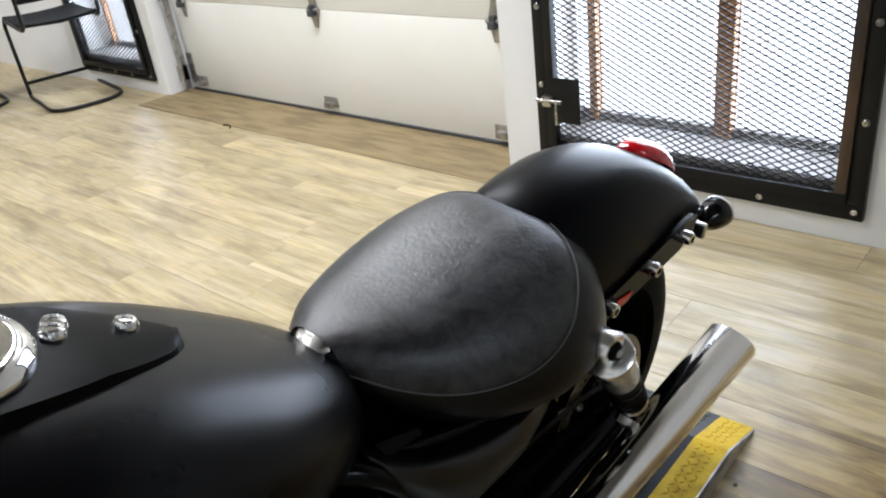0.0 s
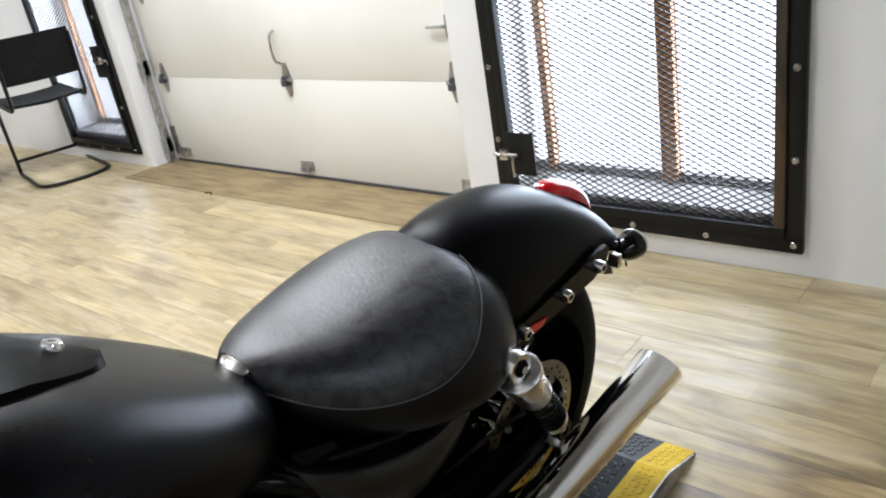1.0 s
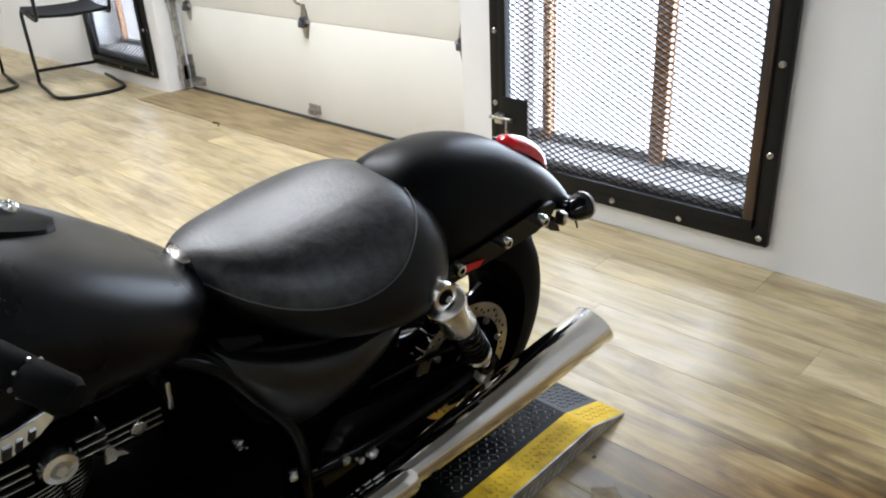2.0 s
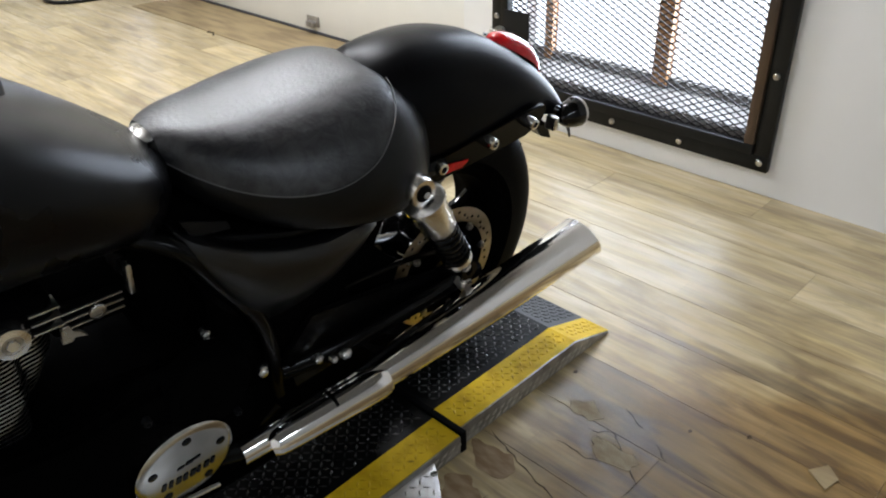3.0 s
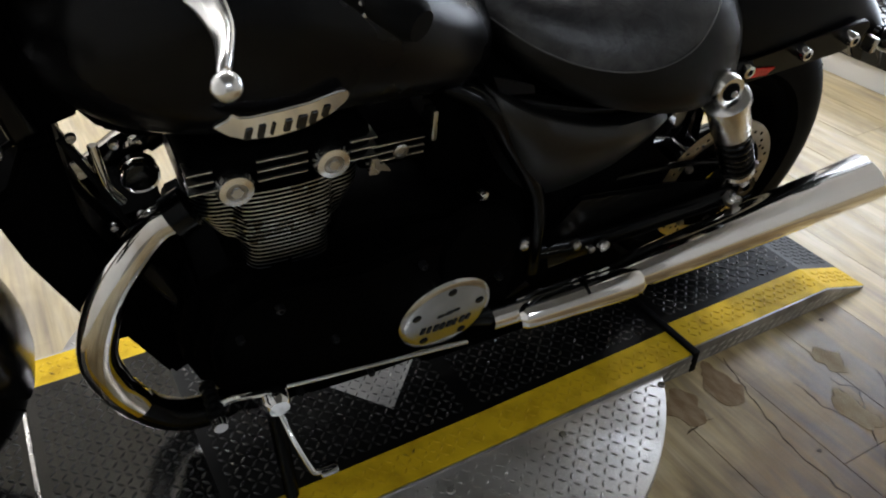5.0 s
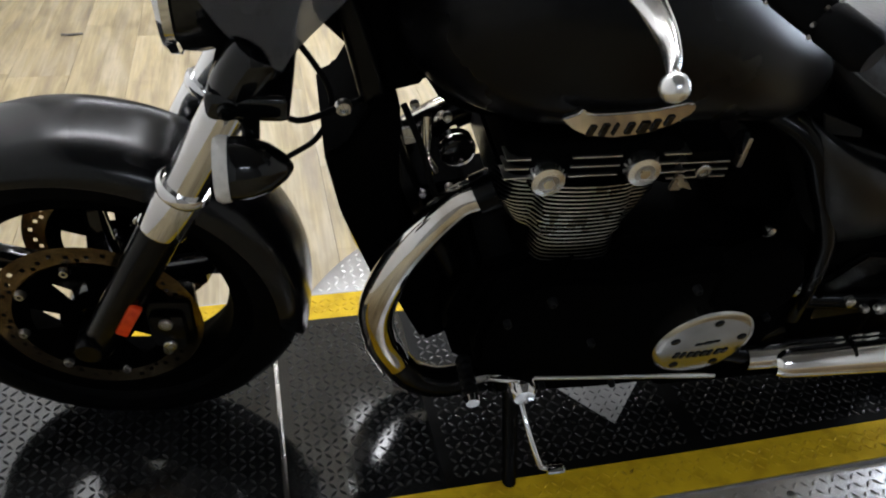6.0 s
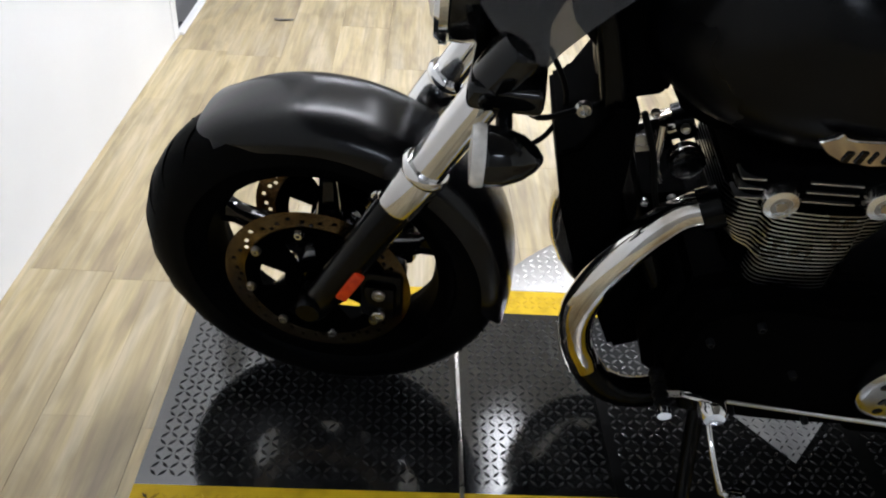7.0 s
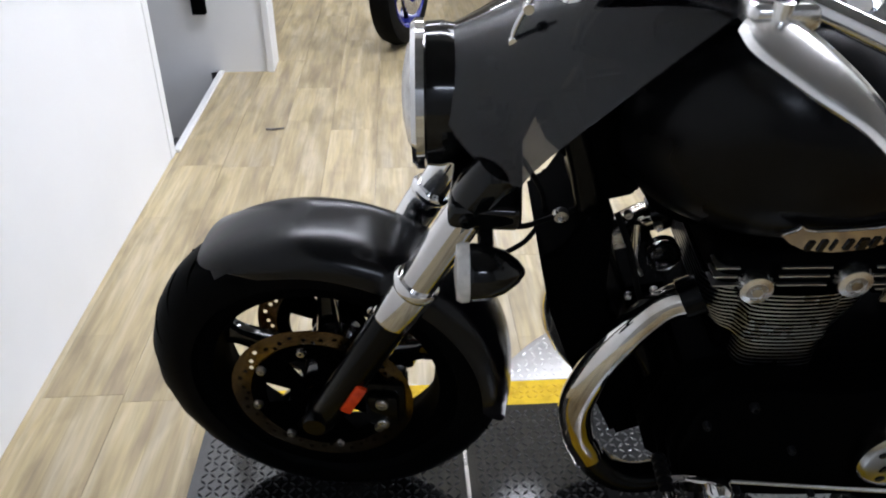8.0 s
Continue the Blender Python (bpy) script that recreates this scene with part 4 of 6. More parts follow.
def saddle():
    # x, half width, crown, base of the flank
    keys = [(0.424, 0.028, 0.745, 0.722), (0.445, 0.066, 0.750, 0.702), (0.49, 0.115, 0.750, 0.676), (0.56, 0.160, 0.748, 0.650), (0.64, 0.190, 0.754, 0.632), (0.72, 0.200, 0.762, 0.620),
            (0.79, 0.188, 0.764, 0.616), (0.84, 0.160, 0.744, 0.620), (0.875, 0.118, 0.714, 0.635), (0.893, 0.060, 0.680, 0.650)]
    keys = [tuple(q) for q in smooth_path(keys, 5)]

    def crown(q, u):
        return q[3] + (q[2] - q[3]) * max(0.0, 1 - abs(u) ** 3.3) ** 0.58

    us = (-1, -0.995, -0.97, -0.92, -0.84, -0.7, -0.5, -0.25, 0, 0.25, 0.5, 0.7, 0.84, 0.92, 0.97, 0.995, 1)

    def ring(q):
        pts = [(q[0], u * q[1], crown(q, u)) for u in us]
        return pts + [(q[0], u * q[1], q[3] - d * min(1, (q[2] - q[3]) / 0.1)) for u, d in ((0.99, 0.018), (0.94, 0.034), (0.8, 0.042), (0, 0.044), (-0.8, 0.042), (-0.94, 0.034), (-0.99, 0.018))]
    seat = part("seat", loft([ring(q) for q in keys]), VINYL, bike, "black leather solo seat with stitched pad")
    # the stitched pad lies on top and ends in a round heel
    x0, x1 = 0.436, 0.830
    reach = smooth_path([(0.43, 0.975), (0.50, 0.985), (0.55, 0.982), (0.61, 0.972), (0.66, 0.952), (0.715, 0.902), (0.757, 0.81), (0.785, 0.70), (0.805, 0.54), (0.822, 0.29), (0.8302, 0.004)], 5)
    pad = []
    for i in range(44):
        t = i / 43
        x = x0 + (x1 - x0) * (1 - (1 - t) ** 1.8)
        q = [float(np.interp(x, [k[0] for k in keys], [k[j] for k in keys])) for j in range(4)]
        heel = max(0.0, (x - 0.70) / (x1 - 0.70))
        grow = float(np.interp(x, [r[0] for r in reach], [r[1] for r in reach]))
        pad.append([(x, v * q[1], crown(q, v) + 0.0050 * (1 - abs(u) ** 8) * (1 - heel ** 8) + 0.0022) for u in (-1, -0.96, -0.88, -0.72, -0.5, -0.25, 0, 0.25, 0.5, 0.72, 0.88, 0.96, 1) for v in (u * grow,)])
    part("seat_pad", loft(pad, False, False), LEATHER, seat, "creased black leather pad")
    edge = [r[0] for r in pad] + [r[-1] for r in reversed(pad)]
    part("stitching", tube([(x + 0.0015 * (x > 0.8), y * 1.008, z + 0.0024) for x, y, z in edge[::2]], 0.0012, 6, 3), material("grey_thread", (0.08, 0.08, 0.08), 0.6), seat, "grey stitched seam")
    part("nose_clip", loft([superellipse(x, w, zt, zt - 0.018, 20, 2.0) for x, w, zt in ((0.418, 0.012, 0.746), (0.423, 0.023, 0.752), (0.433, 0.029, 0.7555), (0.445, 0.032, 0.755), (0.455, 0.029, 0.7535), (0.461, 0.018, 0.750))]), STEEL, seat, "dull chrome clip at the seat nose")
    return seat


saddle()


def rear_fender():
    prof = [(0.74, 0.735, 0.105), (0.82, 0.772, 0.118), (0.90, 0.787, 0.124), (0.99, 0.782, 0.124), (1.09, 0.753, 0.120), (1.18, 0.704, 0.112), (1.26, 0.640, 0.100), (1.32, 0.565, 0.088), (1.345, 0.520, 0.080)]
    bottom = [0.62, 0.62, 0.615, 0.61, 0.61, 0.605, 0.575, 0.52, 0.49]
    rings = []
    pts = smooth_path([(*p, b) for p, b in zip(prof, bottom)], 5)
    for k, (x, z, w, b) in enumerate(pts):
        row = []
        for i in range(19):
            a = math.pi * i / 18
            c, s = math.cos(a), math.sin(a)
            row.append((x, -w * math.copysign(abs(c) ** 0.72, c), b + (z - b) * abs(s) ** 0.8))
        rings.append(row)
    bm = loft(rings, False, False)
    bmesh.ops.recalc_face_normals(bm, faces=bm.faces[:])
    bmesh.ops.solidify(bm, geom=bm.faces[:], thickness=0.004)
    fender = part("rear_fender", bm, MATT_BLACK, bike, "matt black rear fender")
    # tail lamp
    lamp_rows = []
    for x, w, z, h in [tuple(q) for q in smooth_path([(1.140, 0.012, 0.732, 0.003), (1.155, 0.032, 0.727, 0.013), (1.19, 0.046, 0.707, 0.021), (1.225, 0.048, 0.683, 0.023), (1.252, 0.040, 0.655, 0.017), (1.266, 0.016, 0.640, 0.006)], 4)]:
        lamp_rows.append([(x + 0.5 * h * math.sin(math.pi * i / 10), -w * math.cos(math.pi * i / 10), z - 0.008 + (h + 0.008) * math.sin(math.pi * i / 10)) for i in range(11)])
    lamp = part("tail_lamp", loft(lamp_rows, True, True), RED_LENS, fender, "red teardrop tail lamp")
    part("lamp_base", loft([[(x, y * 1.08, z - 0.014 + (0.006 if 0 < i < 10 else 0)) for i, (x, y, z0) in enumerate(row) for z in (lamp_rows[k][0][2],)] for k, row in enumerate(lamp_rows)], True, True), GLOSS_BLACK, lamp)
    bolt((1.12, 0.0, 0.747), 0.005, 0.004, fender, CHROME, "z", "screw")
    for s in (-1, 1):
        rail = part("fender_rail", prism([(0.76, 0.575), (0.80, 0.60), (1.13, 0.640), (1.165, 0.640), (1.175, 0.628), (1.16, 0.600), (1.12, 0.585), (0.86, 0.560), (0.78, 0.555)], "y", s * 0.126 - 0.006, s * 0.126 + 0.006, 0.002), ENGINE_BLACK, bike, "black fender rail")
        for x, z in ((0.885, 0.618 - 0.015), (1.010, 0.612), (1.118, 0.620)):
            if s < 0:
                bolt((x, -0.132, z), 0.0125, 0.022, rail, CHROME, label="chrome rail bolt")
    for s in (-1, 1):
        ind = part("rear_indicator", revolve([(0, -0.030), (0.010, -0.028), (0.022, -0.014), (0.029, 0.006), (0.031, 0.022), (0, 0.022)], 24, "x", (1.265, s * 0.119, 0.584), False), GLOSS_BLACK, bike, "black bullet indicator")
        part("lens", revolve([(0.0315, 0.022), (0.0315, 0.028), (0.024, 0.034), (0, 0.036), (0, 0.022)], 24, "x", (1.265, s * 0.119, 0.584), False), CLEAR_LENS, ind, "clear indicator lens")
        part("stalk", rod((1.228, s * 0.085, 0.600), (1.252, s * 0.108, 0.590), 0.010), GLOSS_BLACK, ind)
        part("clip", box(1.20, 1.215, s * 0.125 - 0.012, s * 0.125 + 0.012, 0.572, 0.600, 0.003), STEEL, ind)
    part("number_bracket", prism([(1.16, 0.60), (1.215, 0.575), (1.235, 0.535), (1.20, 0.55)], "y", -0.11, 0.11, 0.002), ENGINE_BLACK, bike)


rear_fender()


def tyre(centre, r, w, parent, label):
    """A round-shouldered tyre with angled grooves cut in its tread."""
    prof = []
    for i in range(25):
        a = math.pi * (i / 24) - math.pi / 2
        prof.append((r - w * 0.62 + w * 0.62 * abs(math.cos(a)) ** 0.75, w / 2 * math.copysign(abs(math.sin(a)) ** 0.9, math.sin(a))))
    inner = r - w * 0.72
    prof = [(inner, -w * 0.36), (inner + 0.01, -w * 0.44)] + prof + [(inner + 0.01, w * 0.44), (inner, w * 0.36)]
    t = part("tyre", revolve(prof, 96, "y", centre), TYRE_BLACK, parent, label)
    for k in range(26):
        for s in (-1, 1):
            a0, pts = 2 * math.pi * (k + (0.5 if s > 0 else 0)) / 26, []
            for i in range(6):
                f = i / 5
                y = s * w * (0.06 + 0.36 * f)
                rad = r - w * 0.62 + w * 0.62 * max(0.0, 1 - (2 * abs(y) / w) ** 2.2) ** 0.375
                a = a0 + 0.20 * f ** 1.3
                pts.append((rad * math.cos(a), y, rad * math.sin(a), 0.0022 * (1 - 0.7 * abs(2 * f - 1))))
            part("groove", tube(pts, 0.002, 6, 2), GROOVE, t)
    return t


def wheel(name, r, w, place, label):
    hub = empty(name, place)
    hub.parent = bike
    tagged(hub, label)
    rr = r - w * 0.70
    tyre((0, 0, 0), r, w, hub, "black street tyre")
    part("rim", revolve([(rr + 0.012, -w * 0.40), (rr + 0.012, w * 0.40), (rr - 0.004, w * 0.42), (rr - 0.022, w * 0.36), (rr - 0.030, w * 0.12), (rr - 0.034, 0), (rr - 0.030, -w * 0.12), (rr - 0.022, -w * 0.36), (rr - 0.004, -w * 0.42)], 80), SHADE_BLACK, hub, "black cast rim")
    part("hub", revolve([(0.022, -0.07), (0.045, -0.068), (0.048, -0.045), (0.04, -0.03), (0.04, 0.03), (0.048, 0.045), (0.045, 0.068), (0.022, 0.07)], 32), GLOSS_BLACK, hub)
    # five cast spokes, each a web between two raised ridges
    for k in range(5):
        a0 = radians(16 + 72 * k)
        rows = []
        for t in (0.0, 0.15, 0.35, 0.6, 0.8, 0.93, 1.0):
            rho = 0.040 + (rr - 0.064) * t
            half = 0.024 - 0.010 * math.sin(math.pi * min(1, t * 1.25) * 0.5) + 0.012 * max(0.0, t - 0.8) / 0.2
            deep = 0.020 - 0.008 * t
            prof = [(-half, -deep * 0.5), (-half * 0.82, -deep), (-half * 0.55, -deep * 0.45), (half * 0.55, -deep * 0.45), (half * 0.82, -deep), (half, -deep * 0.5)]
            prof += [(u, -v) for u, v in reversed(prof)]
            rows.append([(rho * math.cos(a0) - u * math.sin(a0), v, rho * math.sin(a0) + u * math.cos(a0)) for u, v in prof])
        part("spoke", loft(rows), GLOSS_BLACK, hub)
    return hub


def brake_disc(parent, y, r_out, r_in, mat=None):
    """A drilled disc on a spider, with its holes cut through."""
    bm = bmesh.new()
    n, radii = 120, (r_in, r_in + 0.007, r_in + 0.013, r_in + 0.019, r_in + 0.025, r_out)
    grid = [[bm.verts.new((q * math.cos(2 * math.pi * k / n), y, q * math.sin(2 * math.pi * k / n))) for q in radii] for k in range(n)]
    for k in range(n):
        for i in range(len(radii) - 1):
            hole = (i == 1 and k % 10 in (0,)) or (i == 3 and k % 10 in (5,)) or (i == 2 and k % 10 in (2, 8))
            if not hole:
                bm.faces.new((grid[k][i], grid[k][i + 1], grid[(k + 1) % n][i + 1], grid[(k + 1) % n][i]))
    bmesh.ops.solidify(bm, geom=bm.faces[:], thickness=0.0045)
    d = part("brake_disc", bm, mat or DIM_DISC_STEEL, parent, "drilled steel brake disc")
    side = -1 if y < 0 else 1
    # black carrier with five windows
    bm = bmesh.new()
    radii = (0.030, 0.052, r_in - 0.022, r_in + 0.003)
    grid = [[bm.verts.new((q * math.cos(2 * math.pi * k / 60), y + side * 0.003, q * math.sin(2 * math.pi * k / 60))) for q in radii] for k in range(60)]
    for k in range(60):
        for i in range(3):
            if not (i == 1 and k % 12 in (3, 4, 5, 6, 7)):
                bm.faces.new((grid[k][i], grid[k][i + 1], grid[(k + 1) % 60][i + 1], grid[(k + 1) % 60][i]))
    bmesh.ops.solidify(bm, geom=bm.faces[:], thickness=0.006)
    part("disc_carrier", bm, SHADE_BLACK, d, "black disc carrier")
    for k in range(8):
        a = 2 * math.pi * k / 8 + 0.2
        part("disc_bolt", revolve([(0.003, side * 0.008), (0.006, side * 0.008), (0.008, side * 0.003), (0.008, 0), (0.003, 0)], 12, "y", ((r_in - 0.004) * math.cos(a), y + side * 0.004, (r_in - 0.004) * math.sin(a))), STEEL, d)
    return d


rear = wheel("rear_wheel", 0.325, 0.165, pose(*RA), "rear wheel with wide tyre")
brake_disc(rear, -0.105, 0.137, 0.103, LIT_REAR_DISC)
front = wheel("front_wheel", 0.297, 0.125, STEERED @ pose(*FA), "front wheel with black cast spokes")
for y in (-0.078, 0.078):
    brake_disc(front, y, 0.148, 0.113)


def front_fender():
    rings, c, ro = [], FA, 0.303
    for i in range(53):
        t = i / 52
        row = []
        for j in range(25):
            b = math.pi * j / 24
            cc, ss = math.cos(b), math.sin(b)
            # the crown runs further forward than the flanks, so that the nose is round
            a = radians(-9 + t * (9 + 113 + 12 * abs(ss) ** 0.7))
            edge = 0.256 + 0.008 * max(0.0, 0.5 - t) + 0.020 * max(0.0, (t - 0.93) / 0.07) ** 2 + 0.030 * max(0.0, (0.06 - t) / 0.06) ** 2
            w = 0.084 * (1 - 0.10 * max(0.0, (t - 0.85) / 0.15) ** 2) * (1 - 0.20 * max(0.0, (0.10 - t) / 0.10) ** 2)
            r = edge + (ro - edge) * abs(ss) ** 0.75
            row.append((c.x + r * math.cos(a), -w * math.copysign(abs(cc) ** 0.66, cc), c.z + r * math.sin(a)))
        rings.append(row)
    bm = loft(rings, False, False)
    bmesh.ops.recalc_face_normals(bm, faces=bm.faces[:])
    bmesh.ops.solidify(bm, geom=bm.faces[:], thickness=0.003)
    f = part("front_fender", bm, FENDER_BLACK, bike, "satin black front fender", m=STEERED)
    for s in (-1, 1):
        part("fender_bracket", prism([(-0.47, 0.50), (-0.40, 0.555), (-0.395, 0.53), (-0.44, 0.47)], "y", s * 0.090 - 0.004, s * 0.090 + 0.004, 0.001), GLOSS_BLACK, f)
        bolt((-0.455, s * 0.094, 0.512), 0.008, 0.006, f, CHROME)


front_fender()


def fork():
    f = tagged(empty("front_fork", STEERED), "chrome and black telescopic front fork")
    f.parent = bike
    d = Vector((-0.595, 0, 0.268)) - Vector((-0.340, 0, 0.756))
    d.normalize()
    for s in (-1, 1):
        y = s * 0.112
        at = lambda z: Vector((-0.376 - (0.605 - z) * 0.534, y, z))
        low, mid, ring, top = at(0.262), at(0.520), at(0.582), at(0.77)
        part("lower_leg", tube([(*low, 0.017), (*at(0.285), 0.024), (*at(0.36), 0.027), (*mid, 0.029)], 0.027, 20, 3), ENGINE_BLACK, f, "black lower fork leg")
        part("chrome_cover", tube([(*mid, 0.0325), (*at(0.523), 0.0335), (*at(0.578), 0.0315), (*ring, 0.030)], 0.032, 24, 1), CHROME, f, "chrome fork cover")
        part("collar", tube([(*at(0.574), 0.032), (*at(0.578), 0.0345), (*at(0.584), 0.0345), (*at(0.588), 0.031)], 0.033, 24, 1), CHROME, f, "chrome collar")
        part("stanchion", tube([(*ring, 0.027), (*top, 0.026)], 0.026, 24, 1), CHROME, f, "chrome upper tube")
        part("shroud", tube([(*at(0.722), 0.031), (*at(0.727), 0.033), (*at(0.765), 0.032), (*at(0.775), 0.028)], 0.032, 20, 2), GLOSS_BLACK, f, "gloss black fork shroud")
        part("axle_cap", revolve([(0, s * 0.03), (0.018, s * 0.03), (0.022, s * 0.018), (0.022, -s * 0.02), (0, -s * 0.02)], 20, "y", (FA.x, y, FA.z), False), ENGINE_BLACK, f)
        refl = box(-0.009, 0.009, -0.004, 0.004, -0.032, 0.032, 0.003)
        ang = math.degrees(math.atan2(d.x, d.z))
        part("reflector", moved(refl, Matrix.Translation(at(0.366) + Vector((0.018, s * 0.026, 0))) @ pose(0, 0, 0, 0, ang - 180 if abs(ang) > 90 else ang, 0)), ORANGE_LENS, f, "orange side reflector")
    part("lower_yoke", box(-0.345, -0.255, -0.145, 0.145, 0.700, 0.735, 0.010, 3), GLOSS_BLACK, f)
    part("upper_yoke", box(-0.275, -0.19, -0.085, 0.085, 0.845, 0.870, 0.010, 3), GLOSS_BLACK, f, "black upper yoke")
    for s in (-1, 1):
        part("yoke_bolt", merge(tube([(-0.222, s * 0.068, 0.862, 0.016), (-0.212, s * 0.068, 0.890, 0.017), (-0.209, s * 0.068, 0.897, 0.013)], 0.016, 20, 1), tube([(-0.209, s * 0.068, 0.896, 0.010), (-0.206, s * 0.068, 0.906, 0.009)], 0.01, 6, 1)), CHROME, f, "chrome fork cap")
    part("steering_head", tube([(-0.315, 0, 0.69, 0.035), (-0.25, 0, 0.86, 0.035)], 0.035, 20, 1), ENGINE_BLACK, f)
    for s in (-1, 1):
        cal = part("brake_caliper", merge(box(-0.485, -0.415, s * 0.062 - 0.026, s * 0.062 + 0.026, 0.245, 0.345, 0.012, 2), box(-0.475, -0.425, s * 0.09 - 0.012, s * 0.09 + 0.012, 0.26, 0.33, 0.008)), ENGINE_BLACK, f, "black brake caliper")
        for z in (0.272, 0.318):
            bolt((-0.45, s * 0.102 - 0.001, z), 0.010, 0.006, cal, STEEL)


fork()


def headlamp():
    c = Vector((-0.335, 0.0, 0.805))
    lamp = tagged(empty("headlamp"), "gloss black bowl headlamp with chrome rim")
    lamp.parent = bike
    part("bowl", revolve([(0.090, -0.055), (0.092, -0.030), (0.086, 0.005), (0.066, 0.045), (0.035, 0.068), (0, 0.075), (0, -0.055)], 48, "x", c, False), GLOSS_BLACK, lamp, "gloss black bowl")
    part("rim", revolve([(0.080, -0.058), (0.090, -0.066), (0.095, -0.060), (0.095, -0.050), (0.088, -0.046)], 48, "x", c), CHROME, lamp, "chrome rim")
    part("lens", revolve([(0.082, -0.060), (0.06, -0.072), (0.03, -0.078), (0, -0.080), (0, -0.055), (0.082, -0.055)], 48, "x", c, False), CLEAR_LENS, lamp, "clear lens")
    part("bracket", rod((-0.335, 0, 0.715), (-0.335, 0, 0.69), 0.014), GLOSS_BLACK, lamp)
    for s in (-1, 1):
        p = Vector((-0.322, s * 0.208, 0.683))
        ind = part("front_indicator", revolve([(0.031, -0.018), (0.0345, -0.008), (0.033, 0.010), (0.026, 0.030), (0.014, 0.046), (0.004, 0.053), (0, 0.054), (0, -0.018)], 28, "x", p, False), GLOSS_BLACK, lamp, "black bullet indicator")
        part("lens", revolve([(0.0352, -0.012), (0.0362, -0.021), (0.033, -0.027), (0, -0.030), (0, -0.012)], 28, "x", p, False), CLEAR_LENS, ind, "pale indicator lens")
        part("stalk", rod((-0.312, s * 0.10, 0.700), (-0.312, s * 0.175, 0.686), 0.010), GLOSS_BLACK, ind)


headlamp()


def fly_screen():
    """A small smoked screen, bowed round the headlamp and raked back."""
    rows = []
    for i in range(13):
        t = i / 12
        z = 0.765 + 0.27 * t
        row = []
        for j in range(21):
            u = -1 + 2 * j / 20
            w = (0.155 + 0.02 * math.sin(math.pi * t)) * (1 if t < 0.85 else math.sqrt(max(0.05, 1 - ((t - 0.85) / 0.16) ** 2)))
            y = w * u
            x = -0.395 + 0.275 * t ** 1.28 + 0.10 * u * u + 0.02 * abs(u) ** 3
            zz = z + (0.05 * (1 - u * u) ** 2 * (1 - t) * (1 - t) * 2.2)
            row.append((x, y, zz))
        rows.append(row)
    bm = loft(rows, False, False)
    bmesh.ops.recalc_face_normals(bm, faces=bm.faces[:])
    bmesh.ops.solidify(bm, geom=bm.faces[:], thickness=0.003)
    s = part("fly_screen", bm, SMOKED, bike, "small smoked plastic fly screen")
    for y in (-0.12, 0.12):
        bolt((-0.245, y, 0.84), 0.009, 0.012, s, CHROME, "x", "screen_bolt")
    for k in (-1, 1):
        stay = part("stay", tube([(-0.255, k * 0.066, 0.862, 0.0035), (-0.284, k * 0.066, 0.905, 0.0035), (-0.262, k * 0.066, 0.962, 0.003)], 0.006, 12, 5), CHROME, s, "bright screen stay")
        part("nut", revolve([(0, -0.007), (0.006, -0.007), (0.007, 0.0), (0.006, 0.007), (0, 0.007)], 12, "y", (-0.268, k * 0.066, 0.945), False), CHROME, stay)
        part("nut", revolve([(0, -0.006), (0.005, -0.006), (0.006, 0.0), (0.005, 0.006), (0, 0.006)], 12, "y", (-0.283, k * 0.066, 0.906), False), CHROME, stay)


fly_screen()


